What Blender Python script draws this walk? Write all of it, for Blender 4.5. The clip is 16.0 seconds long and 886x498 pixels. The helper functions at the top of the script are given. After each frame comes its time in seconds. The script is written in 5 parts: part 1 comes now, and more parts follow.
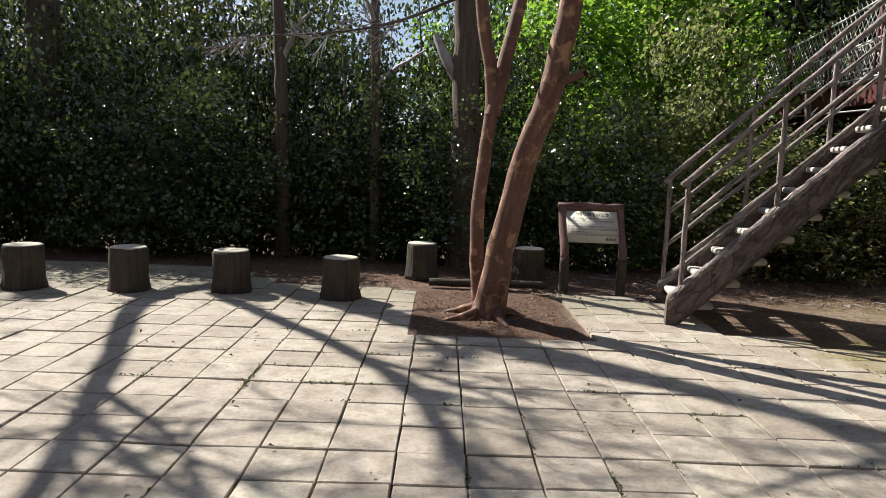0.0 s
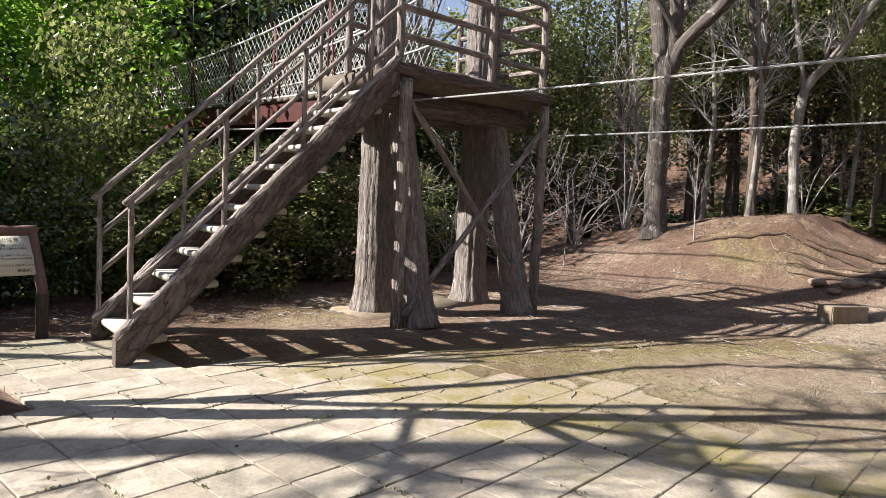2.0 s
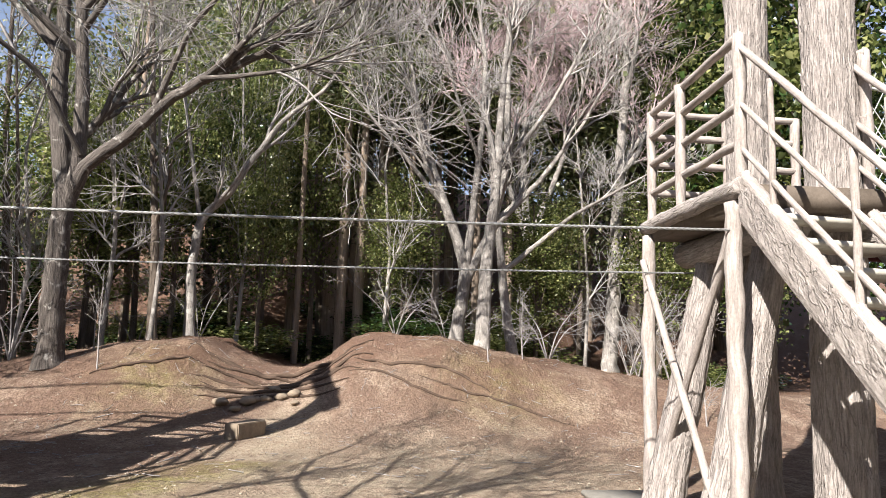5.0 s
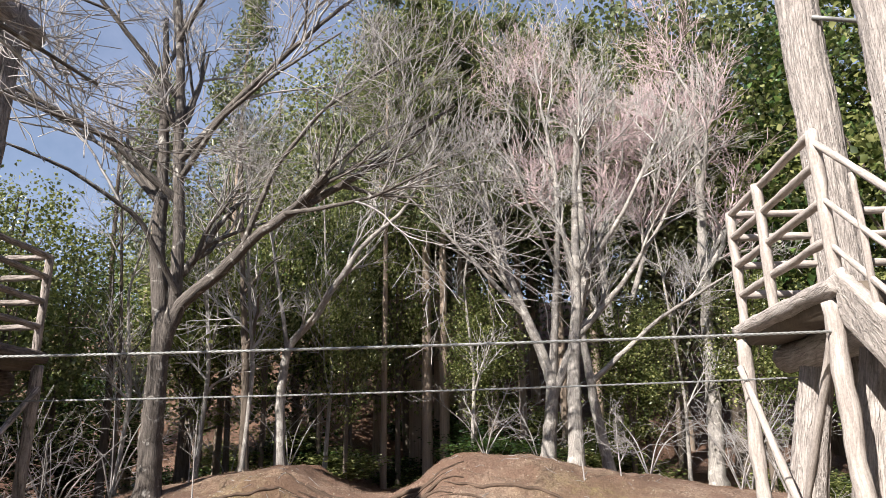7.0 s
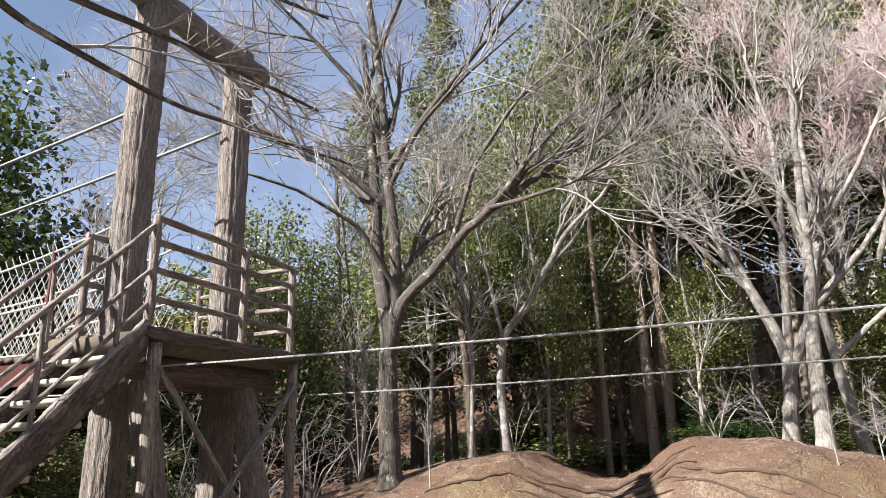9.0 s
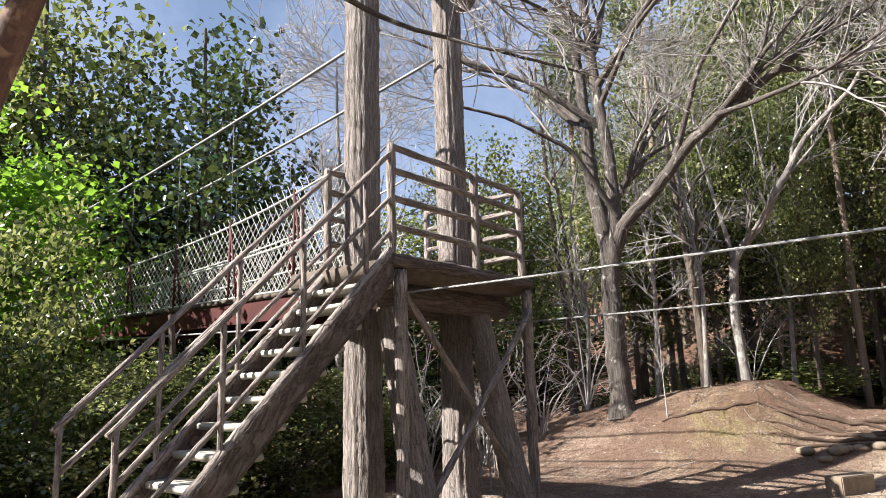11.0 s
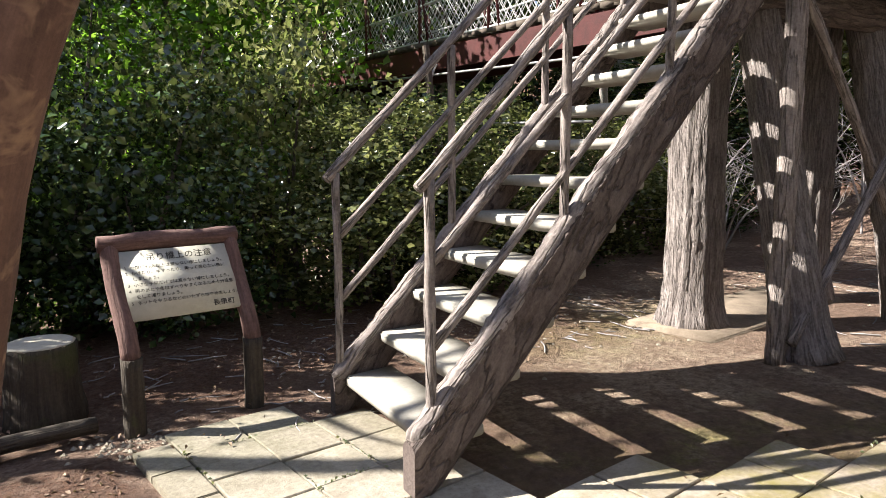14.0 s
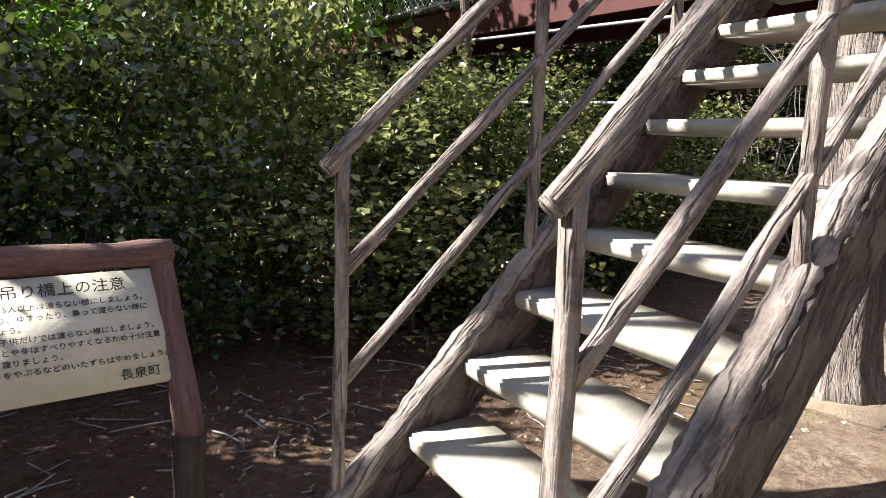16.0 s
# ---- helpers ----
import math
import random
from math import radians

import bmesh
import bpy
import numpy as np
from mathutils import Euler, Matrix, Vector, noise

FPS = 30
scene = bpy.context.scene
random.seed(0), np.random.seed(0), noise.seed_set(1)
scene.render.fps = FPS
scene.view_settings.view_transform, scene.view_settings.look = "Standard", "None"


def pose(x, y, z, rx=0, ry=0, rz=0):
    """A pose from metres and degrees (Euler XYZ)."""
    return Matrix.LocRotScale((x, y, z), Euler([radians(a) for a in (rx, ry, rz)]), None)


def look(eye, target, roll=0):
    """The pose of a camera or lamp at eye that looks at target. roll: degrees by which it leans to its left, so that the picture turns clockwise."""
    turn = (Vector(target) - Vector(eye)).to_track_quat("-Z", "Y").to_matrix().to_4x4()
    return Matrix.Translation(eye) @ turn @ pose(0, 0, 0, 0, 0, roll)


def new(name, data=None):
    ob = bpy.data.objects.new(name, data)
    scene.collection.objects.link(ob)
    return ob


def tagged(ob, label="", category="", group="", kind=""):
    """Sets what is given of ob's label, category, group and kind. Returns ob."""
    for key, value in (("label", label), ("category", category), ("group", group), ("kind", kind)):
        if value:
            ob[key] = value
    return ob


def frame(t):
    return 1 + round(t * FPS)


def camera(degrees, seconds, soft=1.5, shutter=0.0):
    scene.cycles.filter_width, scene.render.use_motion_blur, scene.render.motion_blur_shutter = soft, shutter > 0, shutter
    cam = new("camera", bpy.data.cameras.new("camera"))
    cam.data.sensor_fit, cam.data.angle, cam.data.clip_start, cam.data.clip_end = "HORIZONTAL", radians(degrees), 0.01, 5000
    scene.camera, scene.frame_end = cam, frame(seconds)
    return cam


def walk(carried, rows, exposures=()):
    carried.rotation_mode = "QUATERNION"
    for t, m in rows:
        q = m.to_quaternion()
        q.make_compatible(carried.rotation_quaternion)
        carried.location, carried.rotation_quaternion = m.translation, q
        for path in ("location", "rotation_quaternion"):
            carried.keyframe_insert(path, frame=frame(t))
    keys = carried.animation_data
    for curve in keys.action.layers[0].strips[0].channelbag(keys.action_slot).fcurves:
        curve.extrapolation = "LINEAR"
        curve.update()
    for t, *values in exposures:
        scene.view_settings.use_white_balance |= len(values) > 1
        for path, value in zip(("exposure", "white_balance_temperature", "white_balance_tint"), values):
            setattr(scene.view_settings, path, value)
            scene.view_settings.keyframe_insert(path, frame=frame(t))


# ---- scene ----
cam = camera(65.34, 16.0, 0.5)
# seconds, eye x y z, yaw, pitch, roll
ROWS = [
    (0.0, 0.000, 0.000, 1.301, 0.01, -7.20, -2.13),
    (0.5, -0.083, 0.161, 1.300, -11.48, -6.60, -2.08),
    (1.0, -0.129, 0.325, 1.319, -23.79, -5.82, -2.74),
    (1.5, -0.140, 0.528, 1.354, -36.69, -5.51, -3.25),
    (2.0, -0.174, 0.731, 1.356, -47.98, -4.41, -2.83),
    (2.5, -0.255, 0.874, 1.379, -58.64, -3.11, -3.01),
    (3.0, -0.264, 1.018, 1.411, -68.26, -2.81, -3.03),
    (3.5, -0.307, 1.074, 1.425, -76.71, -0.95, -2.98),
    (4.0, -0.371, 1.091, 1.437, -85.51, 1.68, -3.12),
    (4.5, -0.417, 1.102, 1.448, -93.11, 4.64, -2.99),
    (4.7, -0.420, 1.109, 1.453, -95.46, 6.01, -2.73),
    (6.8, -0.428, 1.089, 1.545, -90.74, 16.28, 0.67),
    (7.0, -0.440, 1.094, 1.545, -89.01, 16.45, 0.72),
    (7.5, -0.492, 1.111, 1.552, -84.23, 16.47, 1.33),
    (8.0, -0.540, 1.128, 1.550, -79.79, 16.26, 1.82),
    (8.5, -0.536, 1.130, 1.547, -75.53, 16.05, 2.02),
    (8.7, -0.534, 1.136, 1.540, -73.94, 15.96, 1.86),
    (10.8, -0.368, 1.654, 1.420, -56.85, 12.03, 0.80),
    (11.0, -0.327, 1.755, 1.431, -55.29, 11.11, 1.55),
    (11.5, -0.237, 2.039, 1.446, -51.61, 7.66, 1.50),
    (12.0, -0.117, 2.335, 1.437, -47.99, 4.07, 1.46),
    (12.5, -0.049, 2.680, 1.380, -44.02, 1.32, 1.46),
    (13.0, 0.103, 3.019, 1.366, -41.43, -2.56, 1.32),
    (13.5, 0.268, 3.350, 1.348, -40.28, -5.53, 0.91),
    (14.0, 0.478, 3.734, 1.312, -38.75, -7.96, 0.40),
    (14.5, 0.691, 4.104, 1.288, -38.62, -9.96, -0.42),
    (15.0, 0.856, 4.467, 1.274, -37.66, -10.74, -1.03),
    (15.5, 1.044, 4.790, 1.263, -36.77, -10.23, -1.74),
    (16.0, 1.249, 5.087, 1.270, -38.24, -8.88, -2.03),
]
EXPO = [(0.0, 1.1), (1.0, 1.12), (2.0, 1.5), (3.5, 1.63), (4.5, 1.5), (7.0, 1.45), (8.5, 1.55), (11.0, 1.7), (12.5, 1.78), (14.5, 1.83), (16.0, 1.95)]
walk(cam, [(t, pose(x, y, z, 90 + pitch, roll, yaw)) for t, x, y, z, yaw, pitch, roll in ROWS], EXPO)

# ---- light ----
SUN = Vector((-0.95, 0.78, 1.0))
world = bpy.data.worlds.new("sky")
scene.world = world
world.use_nodes = True
wn = world.node_tree.nodes
sky = wn.new("ShaderNodeTexSky")
sky.sky_type = "NISHITA"
sky.sun_disc = False
sky.sun_elevation = math.atan2(1.0, math.hypot(0.95, 0.78))
sky.sun_rotation = math.atan2(-0.95, 0.78)
sky.air_density, sky.dust_density = 1.0, 0.6
wn["Background"].inputs["Strength"].default_value = 0.052
wl = world.node_tree.links
heaven = wn.new("ShaderNodeTexCoord")
cloud = wn.new("ShaderNodeTexNoise")
cloud.inputs["Scale"].default_value, cloud.inputs["Detail"].default_value, cloud.inputs["Roughness"].default_value = 2.6, 7.0, 0.6
thin = wn.new("ShaderNodeMapRange")
for q, v in zip(("From Min", "From Max", "To Min", "To Max"), (0.36, 0.68, 0.12, 0.8)):
    thin.inputs[q].default_value = v
veil = wn.new("ShaderNodeMix")
veil.data_type = "RGBA"
wl.new(heaven.outputs["Generated"], cloud.inputs["Vector"])
wl.new(cloud.outputs["Fac"], thin.inputs["Value"])
wl.new(thin.outputs[0], veil.inputs[0])
wl.new(sky.outputs[0], veil.inputs[6])
veil.inputs[7].default_value = (4.4, 4.9, 6.9, 1)
wl.new(veil.outputs[2], wn["Background"].inputs["Color"])
sun = new("sun", bpy.data.lights.new("sun", "SUN"))
sun.data.energy, sun.data.angle, sun.data.color = 5.0, radians(0.55), (1.0, 0.95, 0.87)
sun.matrix_world = look(SUN * 40, (0, 0, 0))


# ---- materials ----
class Mat:
    """A node material under construction."""

    def __init__(self, name, rough=0.8, metal=0.0):
        self.m = bpy.data.materials.new(name)
        self.m.use_nodes = True
        self.t = self.m.node_tree
        self.b = self.t.nodes["Principled BSDF"]
        self.b.inputs["Roughness"].default_value = rough
        self.b.inputs["Metallic"].default_value = metal
        self.b.inputs["Specular IOR Level"].default_value = 0.3

    def node(self, kind, **kw):
        n = self.t.nodes.new(kind)
        for k, v in kw.items():
            n.inputs[k].default_value = v
        return n

    def link(self, a, b):
        self.t.links.new(a, b)

    def coords(self, kind="Object", scale=(1, 1, 1)):
        c = self.t.nodes.new("ShaderNodeTexCoord")
        mp = self.node("ShaderNodeMapping", Scale=scale)
        self.link(c.outputs[kind], mp.inputs["Vector"])
        return mp.outputs[0]

    def world_pos(self):
        return self.t.nodes.new("ShaderNodeNewGeometry").outputs["Position"]

    def noise(self, vec, scale, detail=5.0, rough=0.6, dist=0.0):
        n = self.node("ShaderNodeTexNoise", Scale=scale, Detail=detail, Roughness=rough, Distortion=dist)
        self.link(vec, n.inputs["Vector"])
        return n.outputs["Fac"]

    def ramp(self, fac, stops):
        r = self.t.nodes.new("ShaderNodeValToRGB")
        e = r.color_ramp.elements
        while len(e) < len(stops):
            e.new(0.5)
        for k, (p, c) in zip(e, stops):
            k.position = p
            k.color = (*c, 1) if len(c) == 3 else c
        self.link(fac, r.inputs[0])
        return r.outputs[0]

    def mix(self, fac, a, b, mode="MIX"):
        n = self.t.nodes.new("ShaderNodeMix")
        n.data_type, n.blend_type = "RGBA", mode
        for k, v in (("Factor", fac), ("A", a), ("B", b)):
            s = [i for i in n.inputs if i.name == k and (i.type == "RGBA" if k != "Factor" else i.type == "VALUE")][0]
            if isinstance(v, (int, float)):
                s.default_value = v
            elif isinstance(v, tuple):
                s.default_value = (*v, 1)
            else:
                self.link(v, s)
        return [o for o in n.outputs if o.type == "RGBA"][0]

    def math(self, op, a, b=0.0, clamp=False):
        n = self.t.nodes.new("ShaderNodeMath")
        n.operation, n.use_clamp = op, clamp
        for s, v in zip(n.inputs, (a, b)):
            if isinstance(v, (int, float)):
                s.default_value = v
            else:
                self.link(v, s)
        return n.outputs[0]

    def attr(self, name):
        n = self.t.nodes.new("ShaderNodeAttribute")
        n.attribute_name = name
        return n.outputs["Fac"]

    def color(self, c):
        if isinstance(c, tuple):
            self.b.inputs["Base Color"].default_value = (*c, 1)
        else:
            self.link(c, self.b.inputs["Base Color"])
        return self

    def bump(self, h, strength=0.5, dist=0.02):
        n = self.node("ShaderNodeBump", Strength=strength, Distance=dist)
        self.link(h, n.inputs["Height"])
        self.link(n.outputs[0], self.b.inputs["Normal"])
        return self


def mat_tile():
    k = Mat("paving_concrete", 0.85)
    p = k.world_pos()
    big = k.noise(p, 0.9, 4)
    fine = k.noise(p, 38, 6, 0.7)
    rnd = k.t.nodes.new("ShaderNodeObjectInfo").outputs["Random"]
    isl = k.t.nodes.new("ShaderNodeNewGeometry").outputs["Random Per Island"]
    base = k.ramp(fine, [(0.3, (0.20, 0.168, 0.136)), (0.5, (0.35, 0.308, 0.258)), (0.75, (0.48, 0.434, 0.368))])
    base = k.mix(0.42, base, k.ramp(k.math("FRACT", k.math("ADD", rnd, isl)), [(0, (0.24, 0.20, 0.165)), (0.5, (0.39, 0.34, 0.285)), (1, (0.50, 0.46, 0.375))]))
    base = k.mix(k.ramp(big, [(0.5, (0, 0, 0)), (0.75, (0.55, 0.55, 0.55))]), base, (0.24, 0.205, 0.15))
    blot = k.noise(p, 6.5, 6, 0.7)
    base = k.mix(k.ramp(blot, [(0.44, (0, 0, 0)), (0.66, (0.75, 0.75, 0.75))]), base, (0.20, 0.165, 0.13))
    # trodden earth spreads over the slabs towards the mounds, with moss along its edge
    sx = k.t.nodes.new("ShaderNodeSeparateXYZ")
    k.link(p, sx.inputs[0])
    lean = k.math("ADD", sx.outputs[0], k.math("MULTIPLY", sx.outputs[1], 0.1))
    east = k.math("ADD", k.math("MULTIPLY", k.math("SUBTRACT", lean, 2.8), 0.55), k.math("MULTIPLY", k.math("SUBTRACT", k.noise(p, 1.7, 6), 0.5), 1.6), True)
    far = k.math("ADD", k.math("MULTIPLY", k.math("SUBTRACT", lean, 2.9), 0.42), k.math("MULTIPLY", k.math("SUBTRACT", k.noise(p, 1.7, 6), 0.5), 1.3), True)
    base = k.mix(k.ramp(far, [(0.04, (0, 0, 0)), (0.5, (0.92, 0.92, 0.92))]), base, k.ramp(fine, [(0.3, (0.18, 0.142, 0.108)), (0.7, (0.34, 0.285, 0.222))]))
    moss = k.math("MULTIPLY", k.ramp(k.noise(p, 2.6, 7, 0.7), [(0.40, (0, 0, 0)), (0.58, (1, 1, 1))]), k.ramp(east, [(0.1, (0.06, 0.06, 0.06)), (0.5, (1, 1, 1)), (1.0, (0.35, 0.35, 0.35))]))
    base = k.mix(k.math("MULTIPLY", moss, 0.85), base, (0.175, 0.148, 0.04))
    # mossy dirt and dappled tree shade put into slab colour toward the hedge
    north = k.math("MULTIPLY", k.math("SUBTRACT", sx.outputs[1], 5.6), 0.9, True)
    grime_shade = k.math("MULTIPLY", north, k.ramp(k.noise(p, 5.0, 7, 0.7), [(0.3, (0.45, 0.45, 0.45)), (0.6, (0.95, 0.95, 0.95))]))
    base = k.mix(grime_shade, base, k.ramp(fine, [(0.3, (0.115, 0.105, 0.07)), (0.7, (0.25, 0.23, 0.165))]))
    specks = k.ramp(k.noise(p, 120, 2), [(0.62, (0, 0, 0)), (0.7, (1, 1, 1))])
    base = k.mix(k.math("MULTIPLY", specks, 0.55), base, (0.16, 0.13, 0.1))
    return k.color(base).bump(k.math("ADD", fine, blot), 0.5, 0.01).m


def mat_ground():
    k = Mat("earth", 0.95)
    p = k.world_pos()
    big, mid, fine = k.noise(p, 0.45, 5), k.noise(p, 3.5, 7, 0.7), k.noise(p, 26, 8, 0.75)
    base = k.ramp(fine, [(0.36, (0.105, 0.068, 0.052)), (0.48, (0.30, 0.212, 0.162)), (0.60, (0.54, 0.42, 0.33))])
    base = k.mix(k.ramp(mid, [(0.42, (0, 0, 0)), (0.68, (0.7, 0.7, 0.7))]), base, (0.36, 0.248, 0.18))
    base = k.mix(k.math("MULTIPLY", k.attr("pale"), k.ramp(mid, [(0.2, (0.35, 0.35, 0.35)), (0.6, (0.9, 0.9, 0.9))])), base, k.ramp(fine, [(0.3, (0.38, 0.305, 0.22)), (0.7, (0.60, 0.50, 0.38))]))
    moss = k.math("MULTIPLY", k.attr("moss"), k.ramp(k.noise(p, 4.5, 8, 0.75), [(0.32, (0, 0, 0)), (0.54, (1, 1, 1))]))
    base = k.mix(k.math("MULTIPLY", moss, 0.85), base, k.ramp(fine, [(0.3, (0.14, 0.13, 0.035)), (0.7, (0.32, 0.28, 0.08))]))
    leafy = k.math("MULTIPLY", k.ramp(k.noise(p, 1.1, 7, 0.7), [(0.42, (0, 0, 0)), (0.53, (1, 1, 1))]), k.math("SUBTRACT", 1.0, k.math("MULTIPLY", k.attr("pale"), 0.7), True))
    base = k.mix(k.math("MULTIPLY", leafy, 0.75), base, k.ramp(k.noise(p, 14, 6, 0.8), [(0.35, (0.10, 0.055, 0.04)), (0.65, (0.25, 0.15, 0.11))]))
    dots = k.ramp(k.noise(p, 70, 3, 0.6), [(0.6, (0, 0, 0)), (0.68, (1, 1, 1))])
    base = k.mix(k.math("MULTIPLY", dots, 0.25), base, (0.09, 0.05, 0.032))
    base = k.mix(k.math("MULTIPLY", k.attr("litter"), k.ramp(k.noise(p, 17, 7, 0.8), [(0.36, (0.3, 0.3, 0.3)), (0.54, (0.95, 0.95, 0.95))])), base, k.ramp(k.noise(p, 45, 4, 0.7), [(0.35, (0.07, 0.032, 0.02)), (0.65, (0.19, 0.10, 0.062))]))
    streak = k.ramp(k.noise(p, 7.5, 8, 0.8, 0.6), [(0.50, (0, 0, 0)), (0.60, (0.6, 0.6, 0.6))])
    base = k.mix(streak, base, k.ramp(fine, [(0.35, (0.12, 0.075, 0.055)), (0.65, (0.26, 0.17, 0.125))]))
    return k.color(base).bump(k.math("ADD", fine, k.math("MULTIPLY", mid, 1.8)), 1.0, 0.085).m


def mat_bark(name, dark, mid, light, su=7.0, sv=1.1, patch=None, rough=0.9, strength=0.8, dist=0.02, cracks=0.2):
    k = Mat(name, rough)
    uv = k.coords("UV", (su, sv, 1))
    ridge = k.noise(uv, 2.0, 4, 0.6, 0.15)
    fine = k.noise(uv, 7, 5, 0.7)
    p = k.world_pos()
    broad = k.noise(p, 2.3, 4, 0.6)
    col = k.ramp(ridge, [(0.38, tuple(0.5 * q for q in dark)), (0.45, dark), (0.54, mid), (0.68, light)])
    col = k.mix(0.4, col, k.ramp(fine, [(0.3, dark), (0.7, light)]))
    col = k.mix(0.22, col, k.ramp(broad, [(0.35, dark), (0.65, light)]))
    if patch:
        col = k.mix(k.ramp(k.noise(p, patch[1], 4, 0.55, 0.7), [(patch[2], (0, 0, 0)), (patch[2] + 0.1, (0.85, 0.85, 0.85))]), col, patch[0])
    grit = k.noise(p, 55, 5, 0.75)
    fis = k.noise(uv, 1.15, 3, 0.55, 0.3)
    split = k.ramp(k.math("ABSOLUTE", k.math("SUBTRACT", fis, 0.5)), [(0.004, (0, 0, 0)), (0.045, (1, 1, 1))])
    col = k.mix(k.math("MULTIPLY", k.math("SUBTRACT", 1.0, split), cracks), col, tuple(0.4 * q for q in dark))
    col = k.mix(0.25, col, k.ramp(grit, [(0.35, dark), (0.65, light)]))
    h = k.math("ADD", k.math("ADD", ridge, k.math("MULTIPLY", fine, 0.4)), k.math("ADD", k.math("MULTIPLY", grit, 0.3), k.math("MULTIPLY", split, 0.9 * cracks)))
    return k.color(col).bump(h, strength, dist).m


def mat_leaf(name, a, b, c, rough=0.38, trans=0.35, glow=(0.27, 0.31, 0.08)):
    k = Mat(name, rough)
    k.b.inputs["Specular IOR Level"].default_value = 0.75
    isl = k.t.nodes.new("ShaderNodeNewGeometry").outputs["Random Per Island"]
    col = k.ramp(isl, [(0.0, a), (0.55, b), (1.0, c)])
    k.color(col)
    tr = k.t.nodes.new("ShaderNodeBsdfTranslucent")
    k.link(k.mix(0.4, col, glow), tr.inputs["Color"])
    mx = k.t.nodes.new("ShaderNodeMixShader")
    mx.inputs[0].default_value = trans
    k.link(k.b.outputs[0], mx.inputs[1])
    k.link(tr.outputs[0], mx.inputs[2])
    k.link(mx.outputs[0], k.t.nodes["Material Output"].inputs["Surface"])
    return k.m


def mat_plain(name, a, b, scale=9, rough=0.7, metal=0.0, strength=0.3, dist=0.006):
    k = Mat(name, rough, metal)
    p = k.coords("Object")
    n = k.noise(p, scale, 6, 0.7)
    f = k.noise(p, scale * 9, 4, 0.7)
    return k.color(k.mix(0.3, k.ramp(n, [(0.3, a), (0.7, b)]), k.ramp(f, [(0.3, a), (0.7, b)]))).bump(f, strength, dist).m


M_TILE, M_GROUND = mat_tile(), mat_ground()
M_COLUMN = mat_bark("moulded_concrete_bark", (0.12, 0.095, 0.086), (0.275, 0.232, 0.215), (0.50, 0.445, 0.42), 6.0, 2.6, strength=1.0, dist=0.03, cracks=0.5)
M_RAIL = mat_bark("moulded_concrete_pole", (0.11, 0.087, 0.078), (0.27, 0.222, 0.203), (0.48, 0.42, 0.39), 6.0, 2.0, strength=0.9, dist=0.014, cracks=0.8)
# darker concrete copy: shade on string boards and deck beams put into colour
M_SHADED_BEAM = mat_bark("shaded_concrete_beam", (0.055, 0.038, 0.034), (0.125, 0.094, 0.084), (0.27, 0.22, 0.20), 5.0, 1.6, strength=1.0, dist=0.03, cracks=0.6)
# paler copies for the second tower, full sun put into their colour
M_SUNLIT_COLUMN = mat_bark("sunlit_concrete_bark", (0.20, 0.17, 0.157), (0.345, 0.30, 0.28), (0.50, 0.45, 0.423), 6.0, 2.6, strength=0.8, dist=0.025, cracks=0.45)
M_SUNLIT_RAIL = mat_bark("sunlit_concrete_pole", (0.195, 0.162, 0.147), (0.335, 0.293, 0.27), (0.50, 0.447, 0.418), 5.0, 2.0, strength=0.5, dist=0.008, cracks=0.3)
M_TREAD = mat_plain("pale_cement", (0.27, 0.25, 0.215), (0.47, 0.44, 0.385), 5, 0.85)
M_DECK = mat_plain("weathered_slab", (0.06, 0.046, 0.036), (0.145, 0.117, 0.094), 6, 0.9)
M_CABLE = mat_plain("galvanised_cable", (0.17, 0.17, 0.17), (0.33, 0.33, 0.325), 40, 0.5, 0.4)
M_RED = mat_plain("red_oxide_steel", (0.035, 0.007, 0.007), (0.085, 0.015, 0.014), 7, 0.65)
M_NET = mat_plain("galvanised_wire", (0.42, 0.42, 0.40), (0.60, 0.60, 0.57), 20, 0.5, 0.3)
M_SIGNPOST = mat_bark("red_brown_timber_cement", (0.07, 0.036, 0.032), (0.14, 0.078, 0.068), (0.24, 0.15, 0.13), 7.0, 2.2, strength=0.6, dist=0.01)
M_PANEL = mat_plain("cream_sign_face", (0.46, 0.44, 0.36), (0.62, 0.60, 0.52), 5, 0.8)
M_INK = mat_plain("black_lettering", (0.03, 0.028, 0.025), (0.06, 0.055, 0.05), 40, 0.6)
M_STUMP = mat_bark("stump_side", (0.028, 0.022, 0.018), (0.06, 0.049, 0.038), (0.115, 0.095, 0.074), 5, 1.2, ((0.07, 0.085, 0.028), 3.0, 0.58))
M_CUT = mat_plain("stump_top", (0.36, 0.33, 0.27), (0.55, 0.51, 0.42), 9, 0.85)
M_MOTTLE = mat_bark("mottled_smooth_bark", (0.06, 0.03, 0.025), (0.125, 0.066, 0.05), (0.22, 0.125, 0.09), 1.6, 0.8, ((0.40, 0.25, 0.155), 8.0, 0.53), 0.75, 0.5, 0.01, 0.0)
M_BARK = mat_bark("grey_bark", (0.10, 0.088, 0.08), (0.26, 0.23, 0.212), (0.48, 0.445, 0.415), 5, 2.2, ((0.50, 0.47, 0.435), 5.5, 0.55))
M_GREYBARK = mat_bark("dark_lichened_bark", (0.03, 0.024, 0.022), (0.085, 0.068, 0.06), (0.22, 0.19, 0.17), 5, 1.6, ((0.50, 0.475, 0.44), 5.0, 0.575), cracks=0.6)
M_DARKBARK = mat_bark("brown_bark", (0.055, 0.042, 0.034), (0.12, 0.095, 0.075), (0.20, 0.16, 0.13), 4, 0.8)
M_CEDAR = mat_bark("cedar_bark", (0.16, 0.115, 0.085), (0.30, 0.225, 0.175), (0.44, 0.355, 0.29), 8, 0.5)
